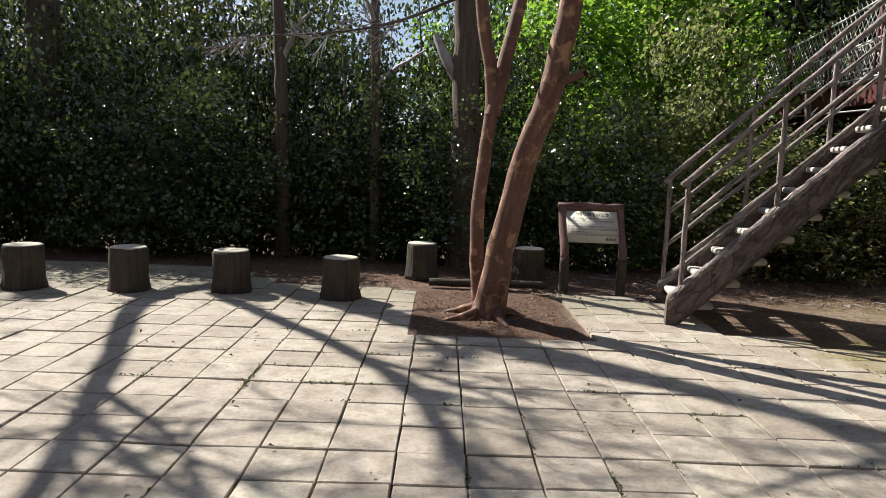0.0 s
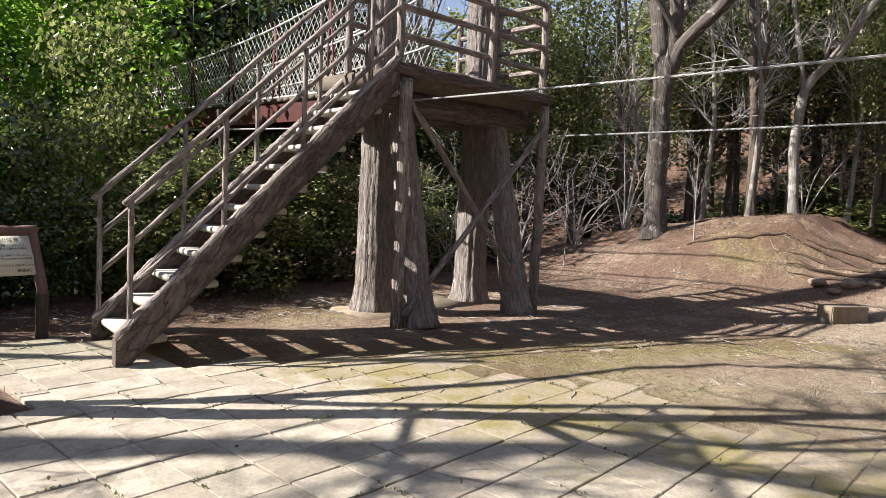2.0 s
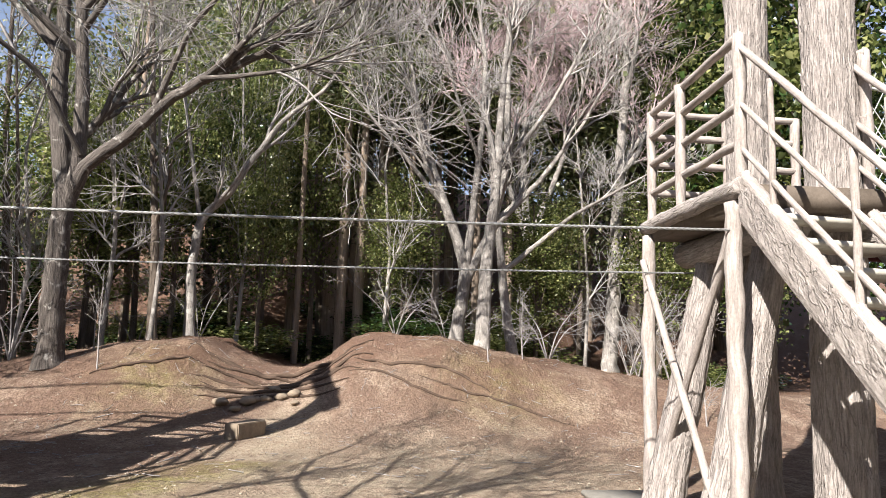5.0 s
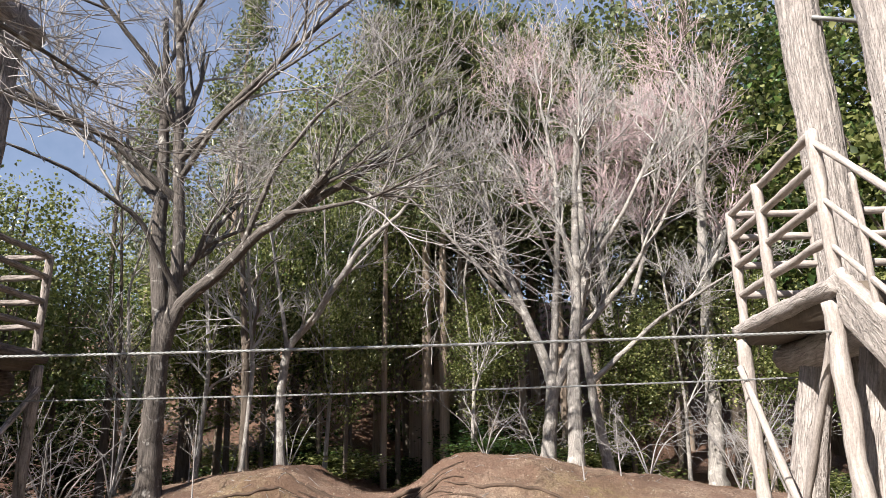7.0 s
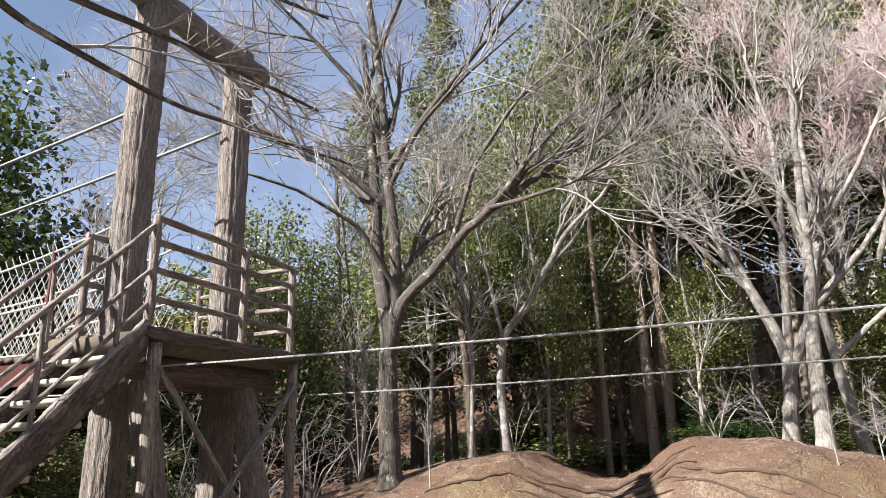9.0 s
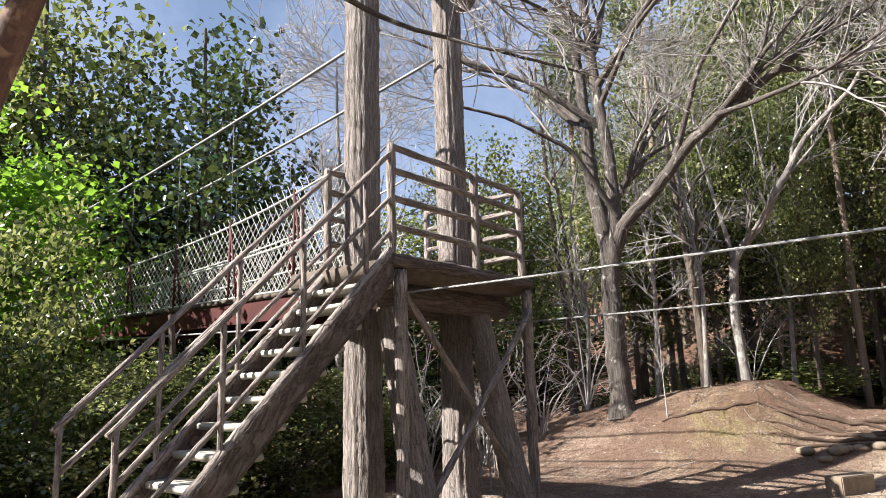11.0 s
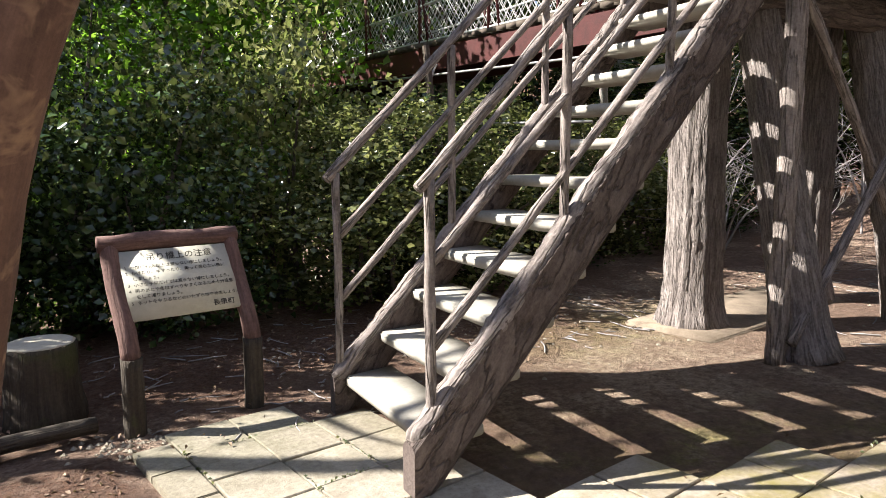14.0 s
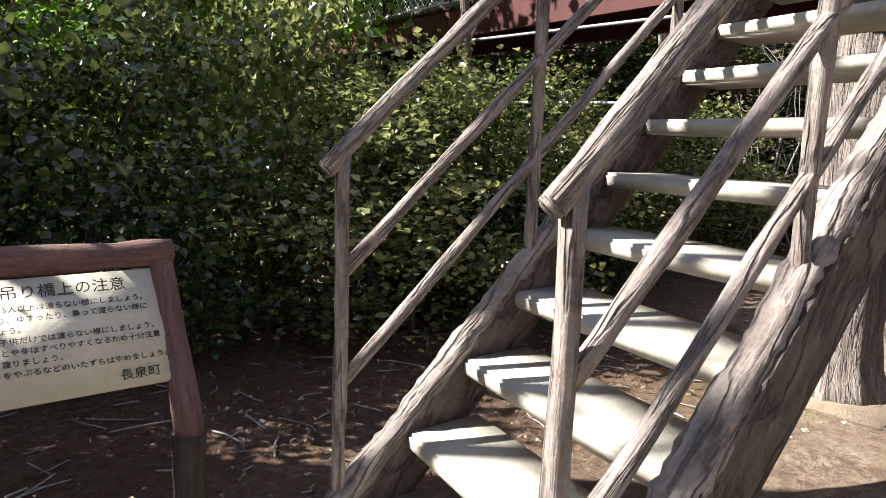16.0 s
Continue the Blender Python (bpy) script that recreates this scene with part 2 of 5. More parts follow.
M_TWIG = mat_plain("pale_twig", (0.17, 0.152, 0.145), (0.48, 0.455, 0.44), 6, 0.8)
M_GREYTWIG = mat_plain("dark_grey_twig", (0.10, 0.088, 0.085), (0.44, 0.41, 0.40), 6, 0.8)
M_REDTWIG = mat_plain("reddish_twig", (0.34, 0.25, 0.255), (0.54, 0.425, 0.435), 6, 0.85)
M_LEAF = mat_leaf("glossy_evergreen_leaf", (0.014, 0.032, 0.012), (0.034, 0.066, 0.02), (0.085, 0.135, 0.035), 0.17, 0.16)
# yellow-green leaf, its colour raised further to carry sunlight
M_LEAF_Y = mat_leaf("sun_brightened_leaf", (0.06, 0.16, 0.016), (0.12, 0.26, 0.025), (0.23, 0.36, 0.05), 0.4, 0.68, (0.24, 0.38, 0.04))
M_LEAF_O = mat_leaf("olive_leaf", (0.035, 0.052, 0.02), (0.14, 0.165, 0.058), (0.38, 0.38, 0.165), 0.26, 0.45)
M_FAR = mat_leaf("distant_foliage", (0.032, 0.046, 0.022), (0.115, 0.135, 0.06), (0.34, 0.335, 0.17), 0.4, 0.4)
M_NEEDLE = mat_leaf("cedar_spray", (0.035, 0.052, 0.026), (0.11, 0.135, 0.065), (0.29, 0.29, 0.15), 0.45, 0.4)
M_DRY = mat_leaf("dry_leaf", (0.10, 0.05, 0.03), (0.19, 0.105, 0.065), (0.33, 0.23, 0.15), 0.7, 0.1)
M_STONE = mat_plain("grey_stone", (0.22, 0.19, 0.15), (0.44, 0.39, 0.31), 7, 0.9, strength=0.6, dist=0.02)
M_BLOCK = mat_plain("brown_cut_stone", (0.15, 0.115, 0.085), (0.31, 0.25, 0.19), 7, 0.9, strength=0.6, dist=0.02)
M_ROOT = mat_bark("exposed_root", (0.03, 0.018, 0.013), (0.075, 0.048, 0.035), (0.16, 0.11, 0.08), 5, 1.4)
M_ROD = mat_plain("dull_steel_rod", (0.14, 0.14, 0.135), (0.24, 0.24, 0.23), 20, 0.6, 0.3)


# ---- mesh tools ----
class Geo:
    """Gathers tubes and boxes into one mesh with UVs in metres."""

    def __init__(self):
        self.v, self.f, self.uv = [], [], []
        self.n = 0

    def tube(self, pts, radii, sides=8, seed=0, rough=0.0, cap=True, knots=0.0):
        P = np.asarray(pts, float)
        n = len(P)
        r = np.broadcast_to(np.asarray(radii, float), (n,))
        T = np.gradient(P, axis=0)
        T /= np.linalg.norm(T, axis=1)[:, None] + 1e-12
        ref = np.array((0.0, 0, 1.0)) if abs(T[:, 2]).mean() < 0.8 else np.array((1.0, 0.13, 0))
        A = np.cross(T, ref)
        A /= np.linalg.norm(A, axis=1)[:, None] + 1e-12
        B = np.cross(T, A)
        a = np.linspace(0, 2 * np.pi, sides, endpoint=False)
        R = np.repeat(r[:, None], sides, 1)
        if rough:
            g = np.random.default_rng(seed)
            ph = g.uniform(0, 6.28, 6)
            s = np.linspace(0, 1, n)[:, None] * max(2.0, n / 3)
            wob = 0.4 * np.sin(a * 3 + ph[0] + 0.3 * s) + 0.8 * np.sin(a * 5 + ph[1] + 0.25 * np.sin(0.7 * s)) + np.sin(a * 9 + ph[2] + 0.35 * np.sin(0.9 * s + ph[3])) + 0.9 * g.normal(size=(n, sides))
            R = R * (1 + rough * 0.45 * wob)
        if knots:
            g = np.random.default_rng(seed + 7)
            R = R * (1 + knots * np.sin(np.linspace(0, n * 1.7, n) + g.uniform(0, 6))[:, None])
        V = P[:, None] + R[..., None] * (np.cos(a)[None, :, None] * A[:, None] + np.sin(a)[None, :, None] * B[:, None])
        base = self.n
        self.v.append(V.reshape(-1, 3))
        L = np.concatenate([[0], np.cumsum(np.linalg.norm(np.diff(P, axis=0), axis=1))])
        for i in range(n - 1):
            for j in range(sides):
                k = (j + 1) % sides
                self.f.append((base + i * sides + j, base + i * sides + k, base + (i + 1) * sides + k, base + (i + 1) * sides + j))
                u0, u1 = j / sides, (j + 1) / sides
                c = 6.28 * r[0]
                self.uv += [(u0 * c * 3, L[i]), (u1 * c * 3, L[i]), (u1 * c * 3, L[i + 1]), (u0 * c * 3, L[i + 1])]
        self.n += n * sides
        if cap:
            for i, flip in ((0, True), (n - 1, False)):
                ring = [base + i * sides + j for j in range(sides)]
                self.f.append(tuple(ring[::-1] if flip else ring))
                self.uv += [(0.5 + 0.1 * math.cos(x), 0.5 + 0.1 * math.sin(x)) for x in a]
        return self

    def sweep(self, rings):
        """A closed profile carried along rings of shape (n, k, 3)."""
        Q = np.asarray(rings, float)
        n, k = Q.shape[:2]
        base = self.n
        self.v.append(Q.reshape(-1, 3))
        for i in range(n - 1):
            for j in range(k):
                m = (j + 1) % k
                self.f.append((base + i * k + j, base + i * k + m, base + (i + 1) * k + m, base + (i + 1) * k + j))
                self.uv += [(j * 0.3, i * 0.2), (j * 0.3 + 0.3, i * 0.2), (j * 0.3 + 0.3, i * 0.2 + 0.2), (j * 0.3, i * 0.2 + 0.2)]
        self.f += [tuple(base + j for j in range(k))[::-1], tuple(base + (n - 1) * k + j for j in range(k))]
        self.uv += [(0, 0)] * (2 * k)
        self.n += n * k
        return self

    def box(self, lo, hi, turn=None, bevel=0.0):
        bm = bmesh.new()
        bmesh.ops.create_cube(bm, size=1)
        for q in bm.verts:
            q.co = Vector([lo[i] + (q.co[i] + 0.5) * (hi[i] - lo[i]) for i in range(3)])
        if bevel:
            bmesh.ops.bevel(bm, geom=bm.edges[:], offset=bevel, segments=2, affect="EDGES")
        base = self.n
        bm.verts.index_update()
        co = np.array([(turn @ q.co if turn else q.co)[:] for q in bm.verts])
        self.v.append(co)
        for fc in bm.faces:
            self.f.append(tuple(base + q.index for q in fc.verts))
            self.uv += [(q.co.x + q.co.y, q.co.z + q.co.y * 0.5) for q in fc.verts]
        self.n += len(co)
        bm.free()
        return self

    def mesh(self, name, material, smooth=True):
        me = bpy.data.meshes.new(name)
        me.from_pydata(np.concatenate(self.v).tolist() if self.v else [], [], self.f)
        lay = me.uv_layers.new(name="UVMap")
        lay.data.foreach_set("uv", np.asarray(self.uv, np.float32).ravel())
        me.polygons.foreach_set("use_smooth", np.full(len(me.polygons), smooth))
        me.materials.append(material)
        me.update()
        return me


def part(name, geo, material, parent=None, label="", smooth=True):
    """One mesh object from a Geo (or a ready mesh) under a thing or a part."""
    me = geo.mesh(name, material, smooth) if isinstance(geo, Geo) else geo
    ob = new(name, me)
    ob.parent = parent
    if label:
        ob["label"] = label
    return ob


def thing(name, label, category, group="", kind="", at=(0, 0, 0)):
    ob = new(name)
    ob.empty_display_size = 0.1
    ob.location = at
    return tagged(ob, label, category, group, kind)


def bend(a, b, n=8, wob=0.0, seed=0, sag=0.0):
    """A slightly crooked line from a to b."""
    g = np.random.default_rng(seed)
    a, b = np.asarray(a, float), np.asarray(b, float)
    s = np.linspace(0, 1, n)[:, None]
    P = a + (b - a) * s
    if wob:
        off = g.normal(size=(n, 3)) * wob
        for _ in range(max(1, n // 9)):
            off[1:-1] = 0.25 * off[:-2] + 0.5 * off[1:-1] + 0.25 * off[2:]
        off *= 0.5 * wob / (off.std() + 1e-9)
        off[0] = off[-1] = 0
        P = P + off
    P[:, 2] -= sag * 4 * (s * (1 - s))[:, 0]
    return P


def smooth_line(pts, n):
    P = np.asarray(pts, float)
    L = np.concatenate([[0], np.cumsum(np.linalg.norm(np.diff(P, axis=0), axis=1))])
    q = np.linspace(0, L[-1], n)
    Q = np.stack([np.interp(q, L, P[:, i]) for i in range(3)], 1)
    for _ in range(2):
        Q[1:-1] = 0.25 * Q[:-2] + 0.5 * Q[1:-1] + 0.25 * Q[2:]
    return Q


def leaf_mesh(name, material, centres, size, seed, flat=0.6, slim=0.42, curl=0.25):
    """Many small folded leaves, each two triangles, in one mesh."""
    g = np.random.default_rng(seed)
    C = np.asarray(centres, float)
    n = len(C)
    d = g.normal(size=(n, 3))
    d[:, 2] = d[:, 2] * 0.6 - 0.25
    d /= np.linalg.norm(d, axis=1)[:, None]
    up = g.normal(size=(n, 3)) * flat + np.array((0, 0, 1.0))
    side = np.cross(d, up)
    side /= np.linalg.norm(side, axis=1)[:, None] + 1e-9
    nor = np.cross(side, d)
    s = (size * g.uniform(0.55, 1.35, n))[:, None]
    V = np.empty((n, 4, 3))
    V[:, 0] = C - d * s * 0.5
    V[:, 1] = C + side * s * slim + nor * s * curl * 0.5
    V[:, 2] = C + d * s * 0.5 - nor * s * curl * 0.6
    V[:, 3] = C - side * s * slim + nor * s * curl * 0.5
    me = bpy.data.meshes.new(name)
    me.vertices.add(n * 4)
    me.vertices.foreach_set("co", V.astype(np.float32).ravel())
    i = np.arange(n)[:, None] * 4
    F = np.concatenate([i + np.array((0, 1, 2)), i + np.array((0, 2, 3))], 1).reshape(-1, 3)
    me.loops.add(F.size)
    me.loops.foreach_set("vertex_index", F.astype(np.int32).ravel())
    me.polygons.add(len(F))
    me.polygons.foreach_set("loop_start", np.arange(0, F.size, 3, dtype=np.int32))
    me.update(calc_edges=True)
    me.materials.append(material)
    return me


def clumps(g, lo, hi, n_clump, per, spread, shape=1.0, hollow=0.0):
    """Leaf centres in clumps inside an uneven ellipsoid from lo to hi."""
    lo, hi = np.array(lo, float), np.array(hi, float)
    mid, half = (lo + hi) / 2, (hi - lo) / 2
    out = []
    while len(out) < n_clump:
        q = g.uniform(-1, 1, 3)
        rr = np.linalg.norm(q)
        lump = 0.82 + 0.25 * math.sin(4.1 * q[0] + 7 * q[2]) * math.cos(5.3 * q[1] - 2 * q[2])
        if hollow < rr < lump * shape:
            out.append(mid + q * half)
    K = np.array(out)
    pts = np.repeat(K, per, 0) + g.normal(size=(n_clump * per, 3)) * spread * np.array((1, 1, 0.7))
    return K, pts


# ---- ground ----
def sig(v):
    return 1 / (1 + np.exp(-np.clip(v, -40, 40)))


def ground_z(x, y):
    """Height of the earth: a flat yard, two mounds with a gully between them, a ravine under the bridge."""
    x, y = np.asarray(x, float), np.asarray(y, float)
    ys = np.array((-60, -14, -8, -4.2, -3.0, -1.85, -0.3, 0.95, 1.38, 1.85, 2.38, 2.92, 3.5, 4.1, 4.75, 5.6, 7.3, 8.7, 10, 14, 60))
    zs = np.array((1.0, 0.5, 0.45, 0.85, 1.04, 1.2, 1.5, 1.54, 1.40, 1.05, 0.80, 0.81, 1.0, 1.32, 1.36, 1.22, 0.94, 0.5, 0.2, 0.0, 0.4))
    h = np.interp(y, ys, zs) * sig((x - 11.2 - 0.25 * np.exp(-((y - 2.4) / 0.9) ** 2)) / 0.5)
    h = h + 0.10 * sig((x - 15.5) / 0.8) * -1.0
    h = h - 2.6 * sig((y - 13.0) / 1.0) * sig((13 - x) / 1.5)
    for q in range(4):
        rut = 11.9 + 0.42 * q + 0.3 * np.sin(0.9 * y + 0.7 * q) - 0.25 * np.abs(y - 2.4)
        h = h - 0.15 * np.exp(-((x - rut) / 0.13) ** 2) * np.exp(-((y - 2.4) / 2.3) ** 4)
    far = np.hypot(x - 3, y - 2)
    h = h + 0.42 * np.clip(x - 19.5, 0, 22) * sig((y + 26) / 3) + 9.0 * np.clip((far - 30) / 60, 0, 1) ** 1.2
    return h


def bumps(x, y):
    v = [noise.noise(Vector((a * 1.3, b * 1.3, 0))) * 0.06 + noise.noise(Vector((a * 4, b * 4, 3))) * 0.035 for a, b in zip(x, y)]
    return np.array(v)


PAVED = [(-9.0, -7.0), (3.0, -7.0), (3.3, -1.6), (5.2, 0.2), (6.2, 2.0), (6.0, 3.6), (3.9, 4.75), (2.35, 5.6), (2.28, 5.95), (2.28, 6.5), (2.1, 6.7), (1.93, 6.92), (1.3, 6.95),
         (1.22, 6.9), (-0.22, 6.9), (-1.6, 7.1), (-2.6, 7.9), (-9.0, 8.0)]
BED = (-0.22, 5.08, 1.2, 6.9)


def inside(x, y, poly):
    x, y = np.asarray(x, float), np.asarray(y, float)
    hit = np.zeros(x.shape, bool)
    for (x0, y0), (x1, y1) in zip(poly, poly[1:] + poly[:1]):
        c = ((y0 > y) != (y1 > y)) & (x < (x1 - x0) * (y - y0) / (y1 - y0 + 1e-12) + x0)
        hit ^= c
    return hit


def build_ground():
    ax = np.concatenate([np.linspace(-400, -40, 10), np.linspace(-34, -10, 9), np.arange(-9, 9.4, 0.14), np.arange(9.4, 14.6, 0.06), np.arange(14.6, 20.01, 0.14), np.linspace(21, 34, 12), np.linspace(40, 400, 10)])
    ay = np.concatenate([np.linspace(-400, -40, 10), np.linspace(-34, -9, 9), np.arange(-8, -0.6, 0.14), np.arange(-0.6, 6.0, 0.07), np.arange(6.0, 12.01, 0.14), np.linspace(13, 34, 14), np.linspace(40, 400, 10)])
    X, Y = np.meshgrid(ax, ay)
    x, y = X.ravel(), Y.ravel()
    z = ground_z(x, y)
    near = (x > -9) & (x < 20) & (y > -8) & (y < 12)
    pav = inside(x, y, PAVED) & ~((x > BED[0]) & (x < BED[2]) & (y > BED[1]) & (y < BED[3]))
    b = np.zeros_like(z)
    b[near] = bumps(x[near], y[near])
    grow = np.clip(ground_z(x, y) * 1.2, 0.25, 1.4)
    creep = np.clip((x + 0.1 * y - 4.6) / 1.6, 0, 1)
    soil = np.array([noise.noise(Vector((q * 2.1, w * 2.1, 9))) + 0.5 * noise.noise(Vector((q * 6, w * 6, 5))) for q, w in zip(x, y)])
    z = z + np.where(pav, -0.03 + 0.024 * np.clip((x - 2.2) / 1.4, 0, 1) + creep * (0.014 + 0.02 * soil), b * grow - 0.015)
    soilbed = (x > BED[0]) & (x < BED[2]) & (y > BED[1] - 0.05) & (y < BED[3])
    z = z + soilbed * (0.028 + 0.02 * soil)
    w = len(ax)
    faces = [(j * w + i, j * w + i + 1, (j + 1) * w + i + 1, (j + 1) * w + i) for j in range(len(ay) - 1) for i in range(w - 1)]
    me = bpy.data.meshes.new("ground")
    me.from_pydata(np.stack([x, y, z], 1).tolist(), [], faces)
    me.polygons.foreach_set("use_smooth", np.full(len(faces), True))
    line = np.abs((y - 4.75) + 0.56 * (x - 3.9))
    moss = np.exp(-(line / 0.55) ** 2) * ((x > 1.5) & (x < 8)) + 0.8 * np.exp(-(((x - 11.4) / 1.0) ** 2 + ((y - 4.5) / 0.9) ** 2)) + 0.8 * np.exp(-(((x - 11.4) / 1.0) ** 2 + ((y + 1.2) / 1.0) ** 2))
    moss = moss + 0.9 * np.exp(-(((x - 4.6) / 1.3) ** 2 + ((y - 7.0) / 0.5) ** 2))
    pale = np.exp(-(((x - 7.5) / 2.6) ** 2 + ((y - 0.2) / 2.6) ** 2)) + 0.8 * np.exp(-(((x - 9.6) / 2.0) ** 2 + ((y - 2.3) / 0.7) ** 2)) + 0.7 * np.exp(-(((x - 5) / 1.8) ** 2 + ((y - 6.9) / 0.9) ** 2))
    pale = pale + 0.8 * np.exp(-(((x - 4.9) / 1.7) ** 2 + ((y - 2.4) / 2.4) ** 2))
    moss = moss + 0.75 * np.exp(-(((x - 4.3) / 1.2) ** 2 + ((y - 3.4) / 1.6) ** 2))
    litter = np.clip((y - 6.6) / 1.0, 0, 1) * (x < 5) + ((x > BED[0]) & (x < BED[2]) & (y > BED[1]) & (y < BED[3])) + 0.45 * np.clip((z - 0.45) / 0.6, 0, 1) * (x > 9) + np.clip((x - 13.6) / 1.5, 0, 1)
    for nm, val in (("moss", moss), ("pale", pale), ("litter", litter)):
        at = me.attributes.new(nm, "FLOAT", "POINT")
        at.data.foreach_set("value", np.clip(val, 0, 1).astype(np.float32))
    me.materials.append(M_GROUND)
    return tagged(new("ground", me), "bare reddish-brown earth yard rising into two trodden mounds", "ground", kind="structure")


build_ground()


# ---- fake-timber towers and stairs ----
def column(p0, p1, r0, r1, seed, sides=40, flare=0.0, rings=30):
    """A fluted trunk of moulded concrete, with real grooves down its length."""
    g = np.random.default_rng(seed)
    P = bend(p0, p1, rings, 0.008, seed)
    s = np.linspace(0, 1, rings)
    r = r0 + (r1 - r0) * s + flare * np.exp(-s * np.linalg.norm(np.subtract(p1, p0)) / 0.16)
    geo = Geo()
    geo.tube(P, r, sides, seed, 0.0, True)
    V = geo.v[0].reshape(rings, sides, 3)
    a = np.linspace(0, 2 * np.pi, sides, endpoint=False)
    ph = g.uniform(0, 6.28, 5)
    h = s[:, None] * np.linalg.norm(np.subtract(p1, p0))
    gro = np.sin(a * 17 + ph[0] + 0.4 * np.sin(2.2 * h + ph[1])) + 0.8 * np.sin(a * 11 + ph[2] - 0.5 * np.sin(2.7 * h + ph[3])) + 0.5 * np.sin(a * 23 + 0.6 * np.sin(3.1 * h)) + 0.9 * g.normal(size=(rings, sides))
    V += (V - P[:, None]) * (0.026 * gro)[..., None]
    geo.v[0] = V.reshape(-1, 3)
    return geo


def pole(a, b, r, seed, sides=10, n=9, taper=1.0):
    """A knotty moulded pole."""
    g = np.random.default_rng(seed)
    n = max(n, int(np.linalg.norm(np.subtract(b, a)) / 0.09))
    rad = np.linspace(r, r * taper, n) * (1 + 0.05 * np.sin(np.linspace(0, n * 0.9, n) + g.uniform(0, 6)) + 0.04 * g.normal(size=n))
    return Geo().tube(bend(a, b, n, r * 0.13, seed), rad, sides, seed, 0.07)


def tower(ox, oy, ang, W, sgn, seed, name_label, col_u, col_mat, rail_mat, beam_mat, board):
    ca, sa = math.cos(radians(ang)), math.sin(radians(ang))

    def P0(u, v, z):
        return (ox + u * ca - v * sgn * sa, oy + u * sa + v * sgn * ca, z)

    P = P0
    D = 2.65
    t = thing("bridge_tower", name_label, "tower", "bridge towers", at=P(W / 2, 0.7, 0))
    inv = Matrix.Translation(-Vector(t.location))

    def put(name, geo, mat, parent=t, label=""):
        ob = part(name, geo, mat, parent, label)
        if parent is t:
            ob.matrix_parent_inverse = inv
        return ob

    for i, u in enumerate(col_u):
        put("column", column(P(u, 0.88, -0.05), P(u, 0.88, 6.9), 0.2, 0.185, seed + i, 72, 0.1, 70), col_mat)
    put("top_beam", column(P(col_u[0] - 0.45, 0.88, 6.75), P(col_u[1] + 0.45, 0.88, 6.75), 0.18, 0.18, seed + 3, 24), col_mat)
    for i, (u, u2) in enumerate(((0.36, 0.40), (W - 0.33, W - 0.38))):
        put("raking_leg", column(P(u, -0.08, -0.05), P(u2, 0.46, 2.45), 0.165, 0.125, seed + 5 + i, 60, 0.06, 30), col_mat)
    for i, u in enumerate((0.08, W + 0.02)):
        put("post", pole(P(u, -0.03, -0.03), P(u, -0.03, 2.5), 0.062, seed + 9 + i, 12), rail_mat)
    put("brace", pole(P(0.1, -0.11, 0.12), P(W - 0.02, -0.1, 2.25), 0.032, seed + 12), rail_mat)
    put("brace", pole(P(W - 0.05, -0.02, 0.12), P(0.14, -0.02, 2.3), 0.032, seed + 13), rail_mat)
    g = Geo()
    g.box((0.02, -0.02, D - 0.2), (W + 0.02, 1.5, D - 0.02), None, 0.02)
    c = g.v[0].copy()
    g.v[0] = np.array([P(*q) for q in c])
    if sgn < 0:
        g.f = [f[::-1] for f in g.f]
    put("deck_slab", g, M_DECK)
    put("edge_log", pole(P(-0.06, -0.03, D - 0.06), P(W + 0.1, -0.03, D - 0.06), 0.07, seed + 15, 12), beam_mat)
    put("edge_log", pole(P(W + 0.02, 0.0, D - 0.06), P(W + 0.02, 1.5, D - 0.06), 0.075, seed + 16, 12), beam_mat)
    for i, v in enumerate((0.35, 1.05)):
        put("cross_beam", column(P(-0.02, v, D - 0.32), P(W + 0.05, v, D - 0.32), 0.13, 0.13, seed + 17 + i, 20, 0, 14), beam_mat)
    posts = [(0.0, 0.0), (W * 0.58, -0.02), (W, 0.0), (W, 0.75), (W, 1.45), (0.15, 1.05)]
    for i, (u, v) in enumerate(posts):
        put("rail_post", pole(P(u, v, D - 0.1), P(u, v, D + 1.08), 0.044, seed + 20 + i), rail_mat)
    for i, dz in enumerate((0.27, 0.55, 0.83, 1.06)):
        put("rail", pole(P(-0.02, 0, D + dz), P(W + 0.03, 0, D + dz), 0.034, seed + 30 + i), rail_mat)
        put("rail", pole(P(W, -0.02, D + dz), P(W, 1.47, D + dz), 0.034, seed + 36 + i), rail_mat)
        put("rail", pole(P(0.12, 1.05, D + dz), P(col_u[0], 1.0, D + dz), 0.034, seed + 42 + i), rail_mat)

    # ---- its staircase ----
    s = thing("staircase", "open concrete staircase moulded like logs with pale treads and pole handrails", "staircase", "tower staircases", at=(ox - 2.5, oy + 0.5 * sgn, 0))
    inv2 = Matrix.Translation(-Vector(s.location))

    def puts(name, geo, mat):
        ob = part(name, geo, mat, s)
        ob.matrix_parent_inverse = inv2
        return ob

    slope = 0.885
    def stair_P(u, v, z):
        return (ox + u + 0.17 * v, oy - 0.012 * sgn - 0.012 * u * sgn + 0.98 * v * sgn, z)

    P = stair_P
    v_near, v_far = 0.01, 1.02
    # each side: a deep flat string board with a half-round pole moulded along its top
    for i, (v, ua, za, r, half, deep) in enumerate(((v_near, -2.70, 0.205, 0.045, 0.05, board), (v_far, -2.64, 0.165, 0.04, 0.033, 0.27))):
        n = 150
        line = bend(P(ua, v, za), P(-0.03, v, za + 0.925 * (-0.03 - ua)), n, 0.005, seed + 50 + i)
